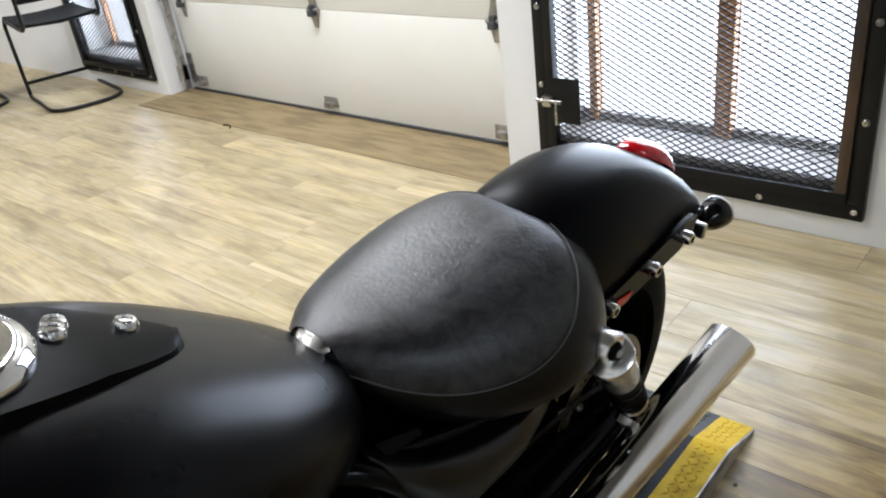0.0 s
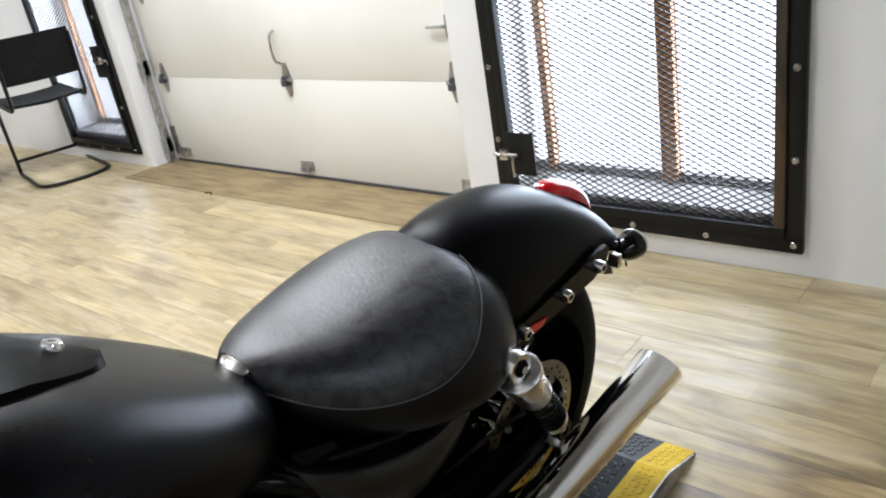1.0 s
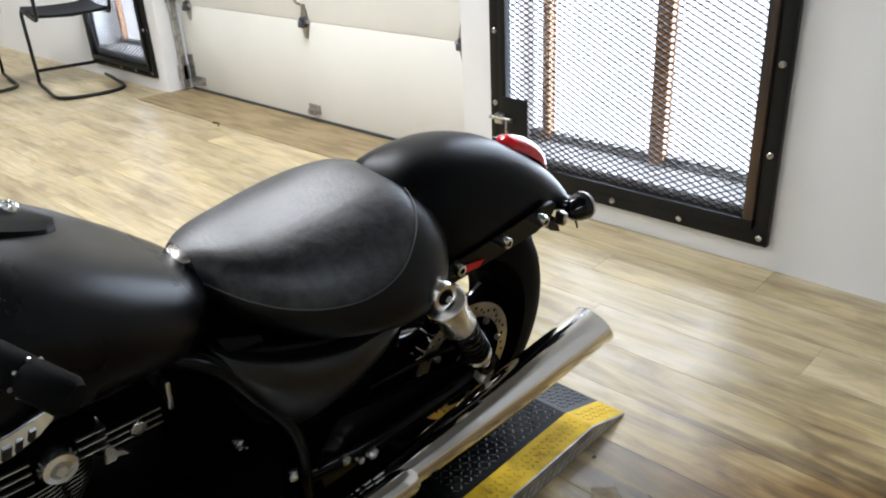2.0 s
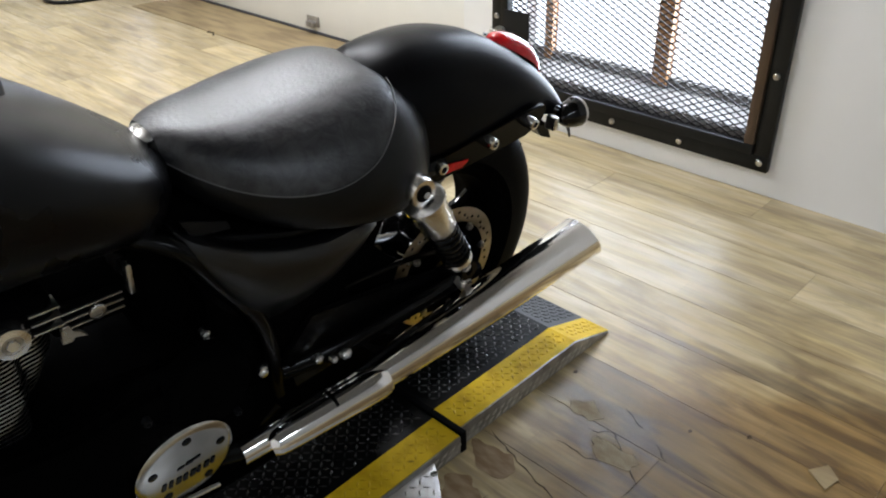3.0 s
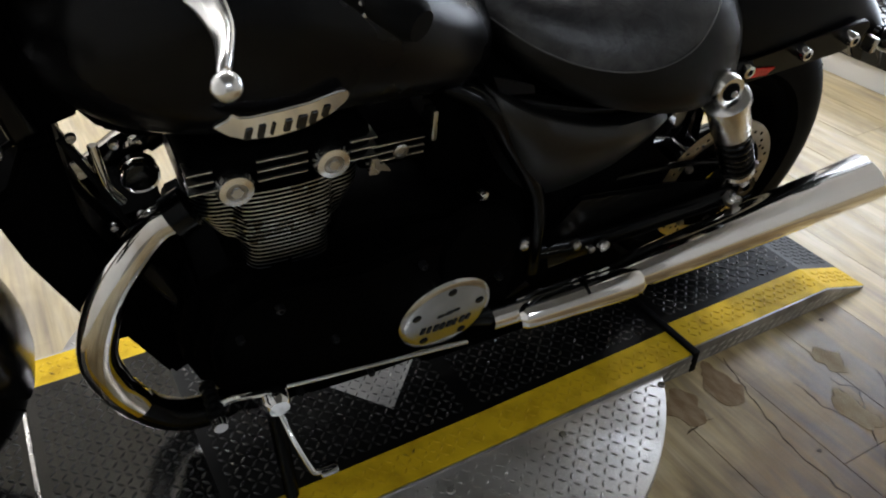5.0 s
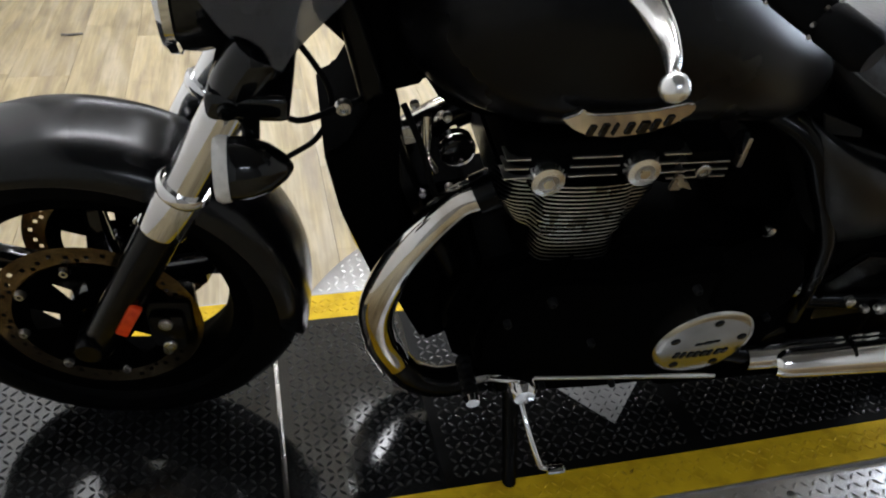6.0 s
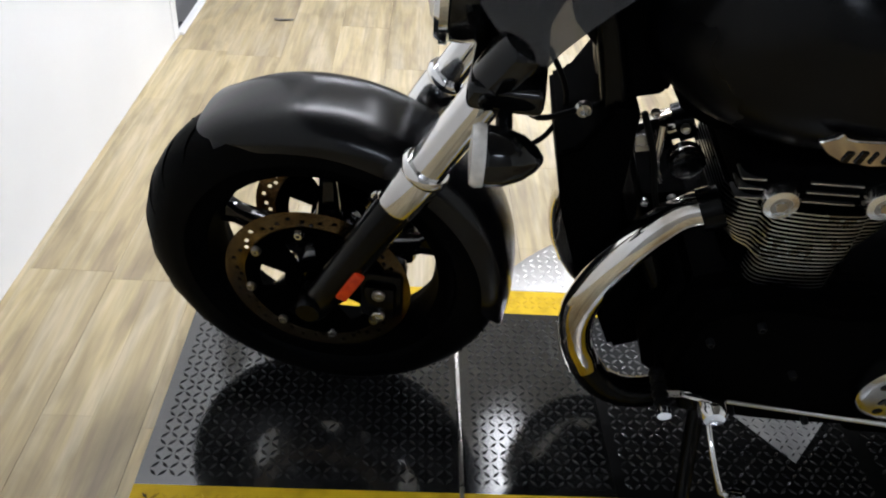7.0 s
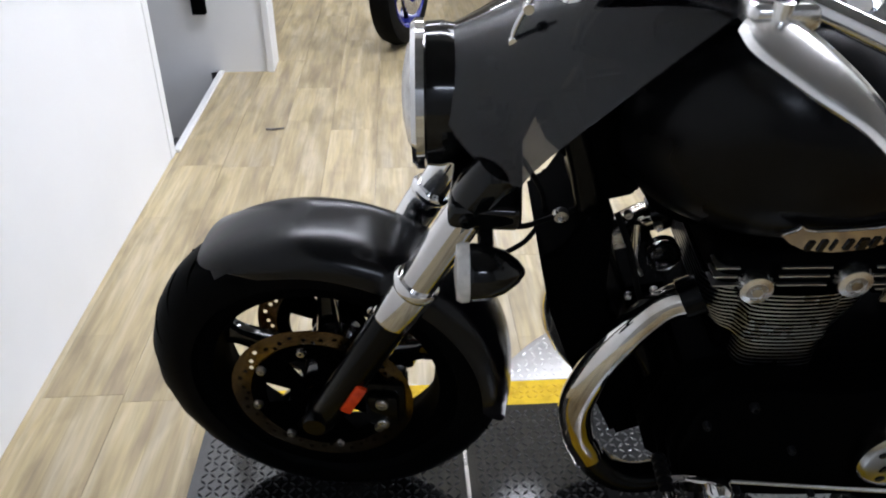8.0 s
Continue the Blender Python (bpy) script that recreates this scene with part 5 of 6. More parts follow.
def handlebar():
    h = tagged(empty("handlebar"), "wide chrome handlebar with studded grips and levers")
    h.parent = bike
    part("bar", tube([(0.085, -0.345, 0.975), (0.035, -0.27, 0.99), (-0.08, -0.17, 1.015), (-0.17, -0.08, 1.0), (-0.19, 0, 0.985), (-0.17, 0.08, 1.0), (-0.08, 0.17, 1.015), (0.035, 0.27, 0.99), (0.085, 0.345, 0.975)], 0.0125, 14, 8), CHROME, h, "chrome bar")
    part("instrument", moved(revolve([(0, 0.040), (0.050, 0.040), (0.055, 0.046), (0.061, 0.040), (0.062, 0.010), (0.050, -0.035), (0.030, -0.050), (0, -0.050)], 40, "z", (0, 0, 0), False), pose(-0.165, 0, 0.915, 0, 22, 0)), CONSOLE_BLACK, h, "black round instrument")
    for s in (-1, 1):
        part("riser", tube([(-0.235, s * 0.05, 0.87, 0.020), (-0.195, s * 0.05, 0.985, 0.022)], 0.02, 16, 1), CHROME, h, "chrome riser")
        g0, g1 = Vector((0.078, s * 0.335, 0.976)), Vector((0.133, s * 0.452, 0.954))
        at = lambda t: g0.lerp(g1, t)
        grip = part("grip", tube([(*at(0), 0.0145), (*at(0.05), 0.0165), (*at(0.30), 0.0168), (*at(0.33), 0.0150), (*at(0.36), 0.0168), (*at(0.63), 0.0168), (*at(0.66), 0.0150), (*at(0.69), 0.0168), (*at(0.95), 0.0168), (*at(1), 0.0125)], 0.02, 20, 1), RUBBER, h, "black ribbed grip with bright studs")
        d = (g1 - g0).normalized()
        u = d.cross(Vector((0, 0, 1))).normalized()
        v = u.cross(d)
        for t in (0.33, 0.66):
            for k in range(7):
                a = 2 * math.pi * k / 7
                p = at(t) + (u * math.cos(a) + v * math.sin(a)) * 0.0150
                q = p + (u * math.cos(a) + v * math.sin(a)) * 0.0028
                part("stud", tube([(*p, 0.0022), (*q, 0.0016)], 0.002, 8, 1), STEEL, grip)
        part("switch_box", box(0.035, 0.085, s * 0.305 - 0.024, s * 0.305 + 0.024, 0.958, 1.002, 0.008), GLOSS_BLACK, h)
        part("lever_mount", merge(box(-0.088, -0.020, s * 0.212 - 0.022, s * 0.212 + 0.022, 0.984, 1.012, 0.009, 3), rod((-0.062, s * 0.232, 0.975), (-0.060, s * 0.232, 1.016), 0.009)), POLISHED, h, "polished lever perch")
        part("lever_cable", tube([(-0.045, s * 0.222, 1.012, 0.006), (-0.070, s * 0.200, 1.030, 0.006), (-0.130, s * 0.150, 1.020, 0.005), (-0.190, s * 0.090, 0.960, 0.005), (-0.215, s * 0.050, 0.880, 0.005)], 0.005, 10, 6), RUBBER, h)
        # flat polished blade that thins to a ball
        rows = []
        for x, y, z, wd, th in [tuple(q) for q in smooth_path([(-0.078, 0.222, 0.992, 0.022, 0.011), (-0.062, 0.252, 0.986, 0.033, 0.012), (-0.030, 0.300, 0.970, 0.028, 0.011), (-0.002, 0.340, 0.952, 0.017, 0.009), (0.004, 0.388, 0.942, 0.012, 0.008), (-0.006, 0.432, 0.941, 0.009, 0.007), (-0.011, 0.446, 0.937, 0.008, 0.007)], 5)]:
            rows.append([(x + wd * math.cos(a) * 0.85, s * (y - wd * math.cos(a) * 0.50), z + th * math.sin(a) + wd * math.cos(a) * 0.12) for a in (2 * math.pi * k / 16 for k in range(16))])
        part("lever", merge(loft(rows), revolve([(0.0, -0.0112)] + [(0.0112 * math.sin(math.pi * k / 10), -0.0112 * math.cos(math.pi * k / 10)) for k in range(1, 10)] + [(0.0, 0.0112)], 18, "z", (-0.011, s * 0.452, 0.933), False)), POLISHED, h, "polished lever with ball end")


handlebar()


def engine():
    e = tagged(empty("engine"), "black parallel twin engine with silver fin edges")
    e.parent = bike
    part("crankcase", prism([(-0.03, 0.20), (-0.06, 0.30), (-0.03, 0.42), (0.06, 0.45), (0.24, 0.46), (0.44, 0.43), (0.50, 0.36), (0.50, 0.24), (0.44, 0.15), (0.05, 0.14)], "y", -0.135, 0.135, 0.02), SHADE_BLACK, e)
    # barrels: stacked fins
    cx = 0.115
    for i in range(20):
        z = 0.436 + i * 0.0070
        wide = 0.066 if i < 7 else 0.092 + 0.026 * min(1, (i - 7) / 6)
        half = []
        for k in range(25):
            x = -wide + 2 * wide * k / 24
            bulge = 0.5 + 0.5 * math.tanh((0.064 - abs(x)) / 0.004)
            end = max(0.0, 1 - (abs(x) / wide) ** 10)
            half.append((x, (0.108 + 0.026 * bulge * (0.75 + 0.25 * max(0.0, 1 - (x / 0.064) ** 2))) * (0.72 + 0.28 * end)))
        outl = [(cx + x, -y) for x, y in half] + [(cx + x, y) for x, y in reversed(half)]
        fin = part("fin", prism(outl, "z", z, z + 0.0034, 0.0004), ENGINE_BLACK, e)
        part("fin_edge", loft([[(x + (x - cx) * 0.004, y * 1.006, z + 0.0007) for x, y in outl], [(x + (x - cx) * 0.004, y * 1.006, z + 0.0027) for x, y in outl]], False), FIN_EDGE, fin, "machined silver fin edge")
    part("barrel", box(cx - 0.085, cx + 0.085, -0.105, 0.105, 0.43, 0.58, 0.02, 3), SHADE_BLACK, e)
    part("cylinder_head", box(cx - 0.118, cx + 0.125, -0.125, 0.125, 0.572, 0.640, 0.02, 3), SHADE_BLACK, e)
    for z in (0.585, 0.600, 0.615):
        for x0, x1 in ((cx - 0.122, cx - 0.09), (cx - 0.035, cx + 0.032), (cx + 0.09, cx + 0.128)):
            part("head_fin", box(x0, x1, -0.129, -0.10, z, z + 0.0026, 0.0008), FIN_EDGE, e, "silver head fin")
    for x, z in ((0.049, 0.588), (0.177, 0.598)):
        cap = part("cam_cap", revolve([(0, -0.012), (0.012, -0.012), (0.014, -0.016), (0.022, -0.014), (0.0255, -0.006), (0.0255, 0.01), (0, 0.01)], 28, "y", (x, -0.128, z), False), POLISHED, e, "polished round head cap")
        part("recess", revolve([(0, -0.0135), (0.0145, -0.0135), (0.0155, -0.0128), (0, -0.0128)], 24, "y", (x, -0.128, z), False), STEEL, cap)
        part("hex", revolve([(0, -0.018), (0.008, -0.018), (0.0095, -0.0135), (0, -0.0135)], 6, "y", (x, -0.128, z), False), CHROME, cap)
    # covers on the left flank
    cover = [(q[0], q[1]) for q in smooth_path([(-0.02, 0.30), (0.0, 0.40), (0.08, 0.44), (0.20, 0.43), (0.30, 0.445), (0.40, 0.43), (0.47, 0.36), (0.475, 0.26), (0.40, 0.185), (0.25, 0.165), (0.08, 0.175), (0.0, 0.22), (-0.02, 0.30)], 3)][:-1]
    part("primary_cover", prism(cover, "y", -0.175, -0.12, 0.012), SHADE_BLACK, e, "black primary cover")
    part("sprocket_cover", revolve([(0, -0.192), (0.050, -0.190), (0.066, -0.184), (0.074, -0.17), (0.075, -0.15), (0, -0.15)], 40, "y", (0.40, 0, 0.40), False), SHADE_BLACK, e, "black round sprocket cover")
    lie = pose(0.339, -0.198, 0.297, 5, 0, 1.5)
    badge = part("clutch_badge", revolve([(0, -0.004), (0.068, -0.004), (0.077, -0.0025), (0.0815, 0.002), (0.0815, 0.03), (0, 0.03)], 56, "y", (0, 0, 0), False), BADGE_METAL, e, "chrome round engine cover plate with dark bars", m=lie)
    for k in range(5):
        a = radians(16 + 72 * k)
        part("plate_hole", revolve([(0, -0.0052), (0.0055, -0.0052), (0.0078, -0.0046), (0.0078, -0.002), (0, -0.002)], 16, "y", (0.059 * math.cos(a), 0, 0.059 * math.sin(a)), False), ENGINE_BLACK, badge)
    for i, (w, h) in enumerate(((0.007, 0.013), (0.006, 0.014), (0.008, 0.013), (0.007, 0.014), (0.009, 0.013), (0.005, 0.014), (0.008, 0.013), (0.006, 0.012))):
        x, z = -0.046 + i * 0.0118, -0.022 - 0.0006 * (3.5 - i) ** 2 * -0.4
        part("plate_bar", prism([(x, z - h / 2), (x + w, z - h / 2), (x + w + 0.003, z + h / 2), (x + 0.003, z + h / 2)], "y", -0.0056, -0.0034), GLOSS_BLACK, badge)
    for i, (w, h) in enumerate(((0.010, 0.004), (0.012, 0.006), (0.009, 0.004))):
        part("plate_bar", prism([(-0.018 + i * 0.014, 0.006 - h / 2 + i * 0.002), (-0.018 + i * 0.014 + w, 0.006 - h / 2 + i * 0.002), (-0.015 + i * 0.014 + w, 0.006 + h / 2 + i * 0.002), (-0.015 + i * 0.014, 0.006 + h / 2 + i * 0.002)], "y", -0.0054, -0.0034), GLOSS_BLACK, badge)
    for x, y, z, r in ((0.522, -0.120, 0.325, 0.013), (0.443, -0.10, 0.424, 0.010), (0.437, -0.10, 0.445, 0.009), (0.215, -0.135, 0.397, 0.012), (0.622, -0.137, 0.304, 0.010), (0.646, -0.150, 0.298, 0.008), (0.668, -0.157, 0.304, 0.012),
                       (0.08, -0.176, 0.40, 0.007), (0.30, -0.176, 0.405, 0.007), (0.16, -0.176, 0.30, 0.006), (0.44, -0.176, 0.33, 0.006), (0.02, -0.176, 0.36, 0.006), (0.10, -0.176, 0.20, 0.006), (0.22, -0.176, 0.19, 0.006)):
        bolt((x, y, z), r, 0.012, e, STEEL_GREY if y == -0.176 else POLISHED)
    # inlet side: finned cover and clamp bands
    part("inlet_cover", box(0.235, 0.345, -0.085, 0.06, 0.525, 0.585, 0.012), SHADE_BLACK, e)
    for z in (0.540, 0.553, 0.566):
        part("inlet_fin", box(0.245, 0.335, -0.0885, -0.08, z, z + 0.0026, 0.0008), FIN_EDGE, e)
    bolt((0.297, -0.088, 0.553), 0.012, 0.006, e, STEEL)
    part("clamp", merge(box(0.343, 0.352, -0.095, 0.05, 0.560, 0.612, 0.003)), STEEL, e, "steel clamp band")
    part("clamp_bracket", prism([(0.236, 0.546), (0.250, 0.545), (0.253, 0.551), (0.270, 0.545), (0.260, 0.559), (0.253, 0.561), (0.249, 0.574), (0.240, 0.574)], "y", -0.12, -0.112, 0.001), STEEL, e, "bright bracket")
    part("airbox", box(0.35, 0.52, -0.08, 0.08, 0.45, 0.66, 0.03, 3), SHADE_BLACK, e)
    # header pipes and silencers, left and right
    for s in (-1, 1):
        y = s * 0.100
        head = part("header_pipe", tube([(-0.022, y, 0.540, 0.025), (-0.060, y, 0.520, 0.025), (-0.122, s * 0.118, 0.457, 0.026), (-0.160, s * 0.125, 0.36, 0.027), (-0.155, s * 0.125, 0.285, 0.027), (-0.132, s * 0.125, 0.225, 0.0268)], 0.027, 22, 8), HEADER_CHROME, e, "chrome header pipe with painted brown reflections")
        part("under_pipe", tube([(-0.134, s * 0.125, 0.229, 0.0262), (-0.098, s * 0.125, 0.180, 0.0262), (-0.04, s * 0.122, 0.152, 0.026), (0.05, s * 0.105, 0.155, 0.025), (0.15, s * 0.09, 0.175, 0.025), (0.30, s * 0.10, 0.21, 0.025), (0.40, s * 0.16, 0.237, 0.024), (0.46, s * 0.190, 0.245, 0.022)], 0.026, 18, 5), ENGINE_BLACK, head)
        part("flange", rod((-0.005, y, 0.548), (-0.030, y, 0.535), 0.030, 22), ENGINE_BLACK, head, "dark exhaust flange")
        line = smooth_path([(0.43, 0.242, 0.022), (0.56, 0.248, 0.024), (0.66, 0.252, 0.029), (0.72, 0.256, 0.034), (0.80, 0.264, 0.038), (1.0, 0.283, 0.0445), (1.19, 0.304, 0.0490)], 4)
        rows = [[(x, s * (0.190 + 0.010 * min(1, (x - 0.43) / 0.25)) + r * math.cos(2 * math.pi * i / 40), z + r * math.sin(2 * math.pi * i / 40)) for i in range(40)] for x, z, r in line]
        for k, inset in ((0.35, 1.0), (0.7, 1.0), (1.0, 1.0), (1.0, 0.94), (0.0, 0.90)):
            row = []
            for i in range(40):
                u, v = math.cos(2 * math.pi * i / 40), math.sin(2 * math.pi * i / 40)
                x, r = 1.19 + (0.100 - 0.026 * v) * k, (0.0490 + 0.0025 * k) * inset
                row.append((x, s * 0.200 + r * u, 0.304 + (x - 1.19) * 0.11 + r * v))
            rows.append(row)
        sil = part("silencer", loft(rows, False), SILENCER_CHROME, e, "chrome slash-cut silencer")
        part("heat_shield", tube([(0.478, s * 0.206, 0.240, 0.020), (0.50, s * 0.208, 0.243, 0.026), (0.60, s * 0.210, 0.247, 0.030), (0.70, s * 0.210, 0.250, 0.034), (0.718, s * 0.209, 0.251, 0.028)], 0.03, 24, 4), SILENCER_CHROME, sil, "chrome pipe shield")
        part("shield_band", tube([(0.599, s * 0.206, 0.249, 0.0315), (0.605, s * 0.206, 0.249, 0.0315)], 0.038, 24, 1), ENGINE_BLACK, sil)
    return e


engine()


def frame_and_running_gear():
    f = tagged(empty("frame"), "black tubular steel frame")
    f.parent = bike
    for s in (-1, 1):
        part("down_tube", tube([(-0.22, s * 0.02, 0.83), (-0.185, s * 0.03, 0.74), (-0.148, s * 0.045, 0.60), (-0.085, s * 0.05, 0.45), (0.03, s * 0.09, 0.25), (0.06, s * 0.10, 0.17), (0.12, s * 0.10, 0.138), (0.40, s * 0.10, 0.14), (0.55, s * 0.11, 0.22)], 0.019, 14, 5), ENGINE_BLACK, f)
        part("seat_tube", tube([(0.34, s * 0.08, 0.66), (0.405, s * 0.128, 0.632), (0.45, s * 0.135, 0.56), (0.525, s * 0.130, 0.426), (0.55, s * 0.12, 0.25)], 0.016, 12, 5), ENGINE_BLACK, f)
        part("subframe", tube([(0.42, s * 0.10, 0.62), (0.62, s * 0.13, 0.58), (0.80, s * 0.135, 0.60), (0.90, s * 0.13, 0.60)], 0.015, 12, 4), ENGINE_BLACK, f)
        part("swingarm", tube([(0.53, s * 0.10, 0.28), (0.70, s * 0.135, 0.30), (0.985, s * 0.135, 0.315), (1.02, s * 0.135, 0.317)], 0.021, 14, 4), ENGINE_BLACK, f, "black swingarm")
        part("axle_nut", revolve([(0, s * 0.024), (0.012, s * 0.024), (0.017, s * 0.014), (0.017, 0), (0, 0)], 6, "y", (RA.x, s * 0.152, RA.z), False), STEEL, f)
        # side panel
        rows = []
        for q in smooth_path([(0.408, 0.655, 0.625, 0.120), (0.425, 0.645, 0.56, 0.150), (0.47, 0.622, 0.48, 0.170), (0.53, 0.598, 0.435, 0.178), (0.60, 0.578, 0.435, 0.178), (0.66, 0.572, 0.450, 0.172), (0.715, 0.560, 0.480, 0.156), (0.75, 0.545, 0.515, 0.138)], 4):
            x, zt, zb, w = q
            h = zt - zb
            rows.append([(x, s * (w - 0.055), zt - 0.004), (x, s * (w - 0.022), zt), (x, s * (w - 0.013), zt - 0.002), (x, s * (w - 0.008), zt - 0.035 * h), (x, s * (w - 0.001), zt - 0.16 * h), (x, s * w, zt - 0.30 * h), (x, s * (w - 0.008), zt - 0.52 * h), (x, s * (w - 0.026), zt - 0.76 * h), (x, s * (w - 0.052), zb), (x, s * (w - 0.065), zb + 0.05 * h), (x, s * (w - 0.065), zt - 0.3 * h)])
        part("side_panel", loft(rows), PANEL_VINYL, bike, "black grained side panel")
        # shock absorber
        top, bot = Vector((0.785, s * 0.195, 0.622)), Vector((0.922, s * 0.190, 0.396))
        at = lambda t: top.lerp(bot, t)
        sh = empty("shock_absorber")
        sh.parent = bike
        tagged(sh, "rear shock with polished cover and black spring")
        part("eye", revolve([(0.010, -0.016), (0.024, -0.016), (0.0265, -0.010), (0.0265, 0.014), (0.024, 0.018), (0.010, 0.018)], 28, "y", top), POLISHED, sh, "polished top eye")
        part("eye_bolt", revolve([(0, -0.0215), (0.007, -0.0215), (0.013, -0.020), (0.0155, -0.016), (0.0155, 0.02), (0, 0.02)], 28, "y", top, False), RUBBER, sh)
        part("eye_pin", revolve([(0, -0.026), (0.0045, -0.026), (0.006, -0.023), (0, -0.022)], 12, "y", top, False), STEEL, sh)
        part("cover", tube([(*at(0.075), 0.022), (*at(0.088), 0.033), (*at(0.10), 0.0375), (*at(0.130), 0.0380), (*at(0.140), 0.0330), (*at(0.41), 0.0325), (*at(0.42), 0.0305)], 0.03, 32, 1), POLISHED, sh, "polished spring cover")
        coil = []
        for k in range(67):
            t = 0.41 + 0.42 * k / 66
            a = k * 2 * math.pi / 6.6 * 0.75
            p = at(t)
            coil.append((p.x + 0.0245 * math.cos(a) * 0.86, p.y + 0.0245 * math.sin(a), p.z + 0.0245 * math.cos(a) * 0.5))
        part("spring", tube(coil, 0.0058, 8, 2), ENGINE_BLACK, sh, "black coil spring")
        part("damper", tube([(*at(0.40), 0.021), (*at(0.86), 0.021)], 0.021, 18, 1), ENGINE_BLACK, sh)
        part("lower_cup", tube([(*at(0.83), 0.026), (*at(0.86), 0.028), (*at(0.90), 0.022), (*at(0.97), 0.018)], 0.02, 20, 1), POLISHED, sh, "polished lower cup")
        part("lower_eye", revolve([(0.008, -0.016), (0.020, -0.016), (0.020, 0.016), (0.008, 0.016)], 20, "y", bot), ENGINE_BLACK, sh)
    part("chain_guard", tube([(0.58, -0.105, 0.40), (0.75, -0.11, 0.405), (0.90, -0.11, 0.39), (1.0, -0.11, 0.36)], 0.006, 8, 4), ENGINE_BLACK, f)
    for s in (-1, 1):
        part("gusset", prism([(0.417, 0.668), (0.433, 0.634), (0.493, 0.626), (0.488, 0.640)], "y", s * 0.118 - 0.002, s * 0.118 + 0.002, 0.0008), STEEL_GREY, f, "dull grey frame gusset")
        # added plate that blacks out the gap before the rear wheel
        part("wheel_gap_fill", prism([(0.60, 0.36), (0.60, 0.60), (0.70, 0.585), (0.80, 0.60), (0.85, 0.575), (0.80, 0.50), (0.765, 0.42), (0.73, 0.37)], "y", s * 0.094 - 0.004, s * 0.094 + 0.004, 0.002), SHADE_BLACK, f, "added black plate filling the gap by the wheel")
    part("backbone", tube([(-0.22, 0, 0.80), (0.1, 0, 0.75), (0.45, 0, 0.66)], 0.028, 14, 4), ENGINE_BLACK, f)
    # added black block, closes a see-through gap in place of shade
    part("tank_gap_fill", prism([(-0.115, 0.715), (-0.02, 0.72), (0.03, 0.64), (-0.04, 0.645), (-0.085, 0.668)], "y", -0.075, 0.075, 0.006), SHADE_BLACK, f, "added black block filling the gap under the tank")
    # added black block, stands in for the dark at the steering neck
    part("neck_gap_fill", prism([(-0.238, 0.84), (-0.12, 0.86), (-0.085, 0.72), (-0.10, 0.668), (-0.15, 0.655), (-0.165, 0.69), (-0.236, 0.762)], "y", -0.035, 0.035, 0.006), SHADE_BLACK, f, "added black block filling the neck gap")
    part("oil_cooler", prism([(-0.230, 0.592), (-0.208, 0.49), (-0.165, 0.37), (-0.145, 0.31), (-0.09, 0.31), (-0.10, 0.40), (-0.13, 0.52), (-0.135, 0.665), (-0.172, 0.665), (-0.203, 0.605)], "y", -0.075, 0.13, 0.006), SHADE_BLACK, f, "black oil cooler and its shroud")
    # added black block that fills the dark behind the header pipes
    part("cradle_gap_fill", prism([(-0.13, 0.50), (-0.03, 0.52), (0.0, 0.20), (-0.07, 0.165), (-0.125, 0.29)], "y", -0.05, 0.10, 0.01), SHADE_BLACK, f)
    # this plate and the next are added to black out the belt side
    part("swingarm_plate", prism([(0.58, 0.24), (0.70, 0.25), (0.96, 0.285), (0.99, 0.315), (0.95, 0.345), (0.80, 0.375), (0.62, 0.40), (0.56, 0.33)], "y", -0.128, -0.112, 0.006), ENGINE_BLACK, f, "added black plate over the belt run")
    part("belt_gap_fill", prism([(0.66, 0.33), (0.80, 0.335), (0.835, 0.350), (0.850, 0.385), (0.80, 0.43), (0.74, 0.50), (0.66, 0.50)], "y", -0.104, -0.092, 0.004), SHADE_BLACK, f, "added black plate filling the belt gap")
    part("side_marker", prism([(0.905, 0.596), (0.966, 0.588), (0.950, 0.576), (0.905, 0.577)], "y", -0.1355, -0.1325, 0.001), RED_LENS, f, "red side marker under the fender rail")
    # added black boxes that stand in for the dark under engine and seat
    part("sump_gap_fill", box(0.34, 0.72, -0.125, 0.10, 0.075, 0.30, 0.02), SHADE_BLACK, f)
    part("seat_gap_fill", box(0.44, 0.72, -0.115, 0.115, 0.26, 0.61, 0.02), SHADE_BLACK, f)
    part("inner_fender", tube([(0.66, 0, 0.30, 0.10), (0.69, 0, 0.50, 0.10), (0.76, 0, 0.60, 0.10), (0.88, 0, 0.655, 0.085)], 0.1, 16, 4), SHADE_BLACK, f)
    # cable loops before the headstock
    part("cable", tube([(-0.30, -0.05, 0.72), (-0.27, -0.06, 0.64), (-0.205, -0.045, 0.645), (-0.17, -0.03, 0.65)], 0.004, 8, 6), RUBBER, f)
    part("cable", tube([(-0.28, 0.02, 0.74), (-0.215, 0.03, 0.62), (-0.23, 0.04, 0.54), (-0.28, 0.04, 0.50)], 0.004, 8, 6), RUBBER, f)
    bolt((-0.203, -0.045, 0.647), 0.011, 0.010, f, STEEL)
    bolt((-0.098, -0.062, 0.718), 0.010, 0.010, f, STEEL)
    bolt((-0.335, -0.150, 0.717), 0.010, 0.010, f, ENGINE_BLACK)
    # horn
    horn = part("horn", revolve([(0, -0.014), (0.018, -0.013), (0.024, -0.006), (0.024, 0.008), (0.014, 0.014), (0, 0.014)], 28, "y", (-0.052, -0.045, 0.578), False), GLOSS_BLACK, f, "round black horn")
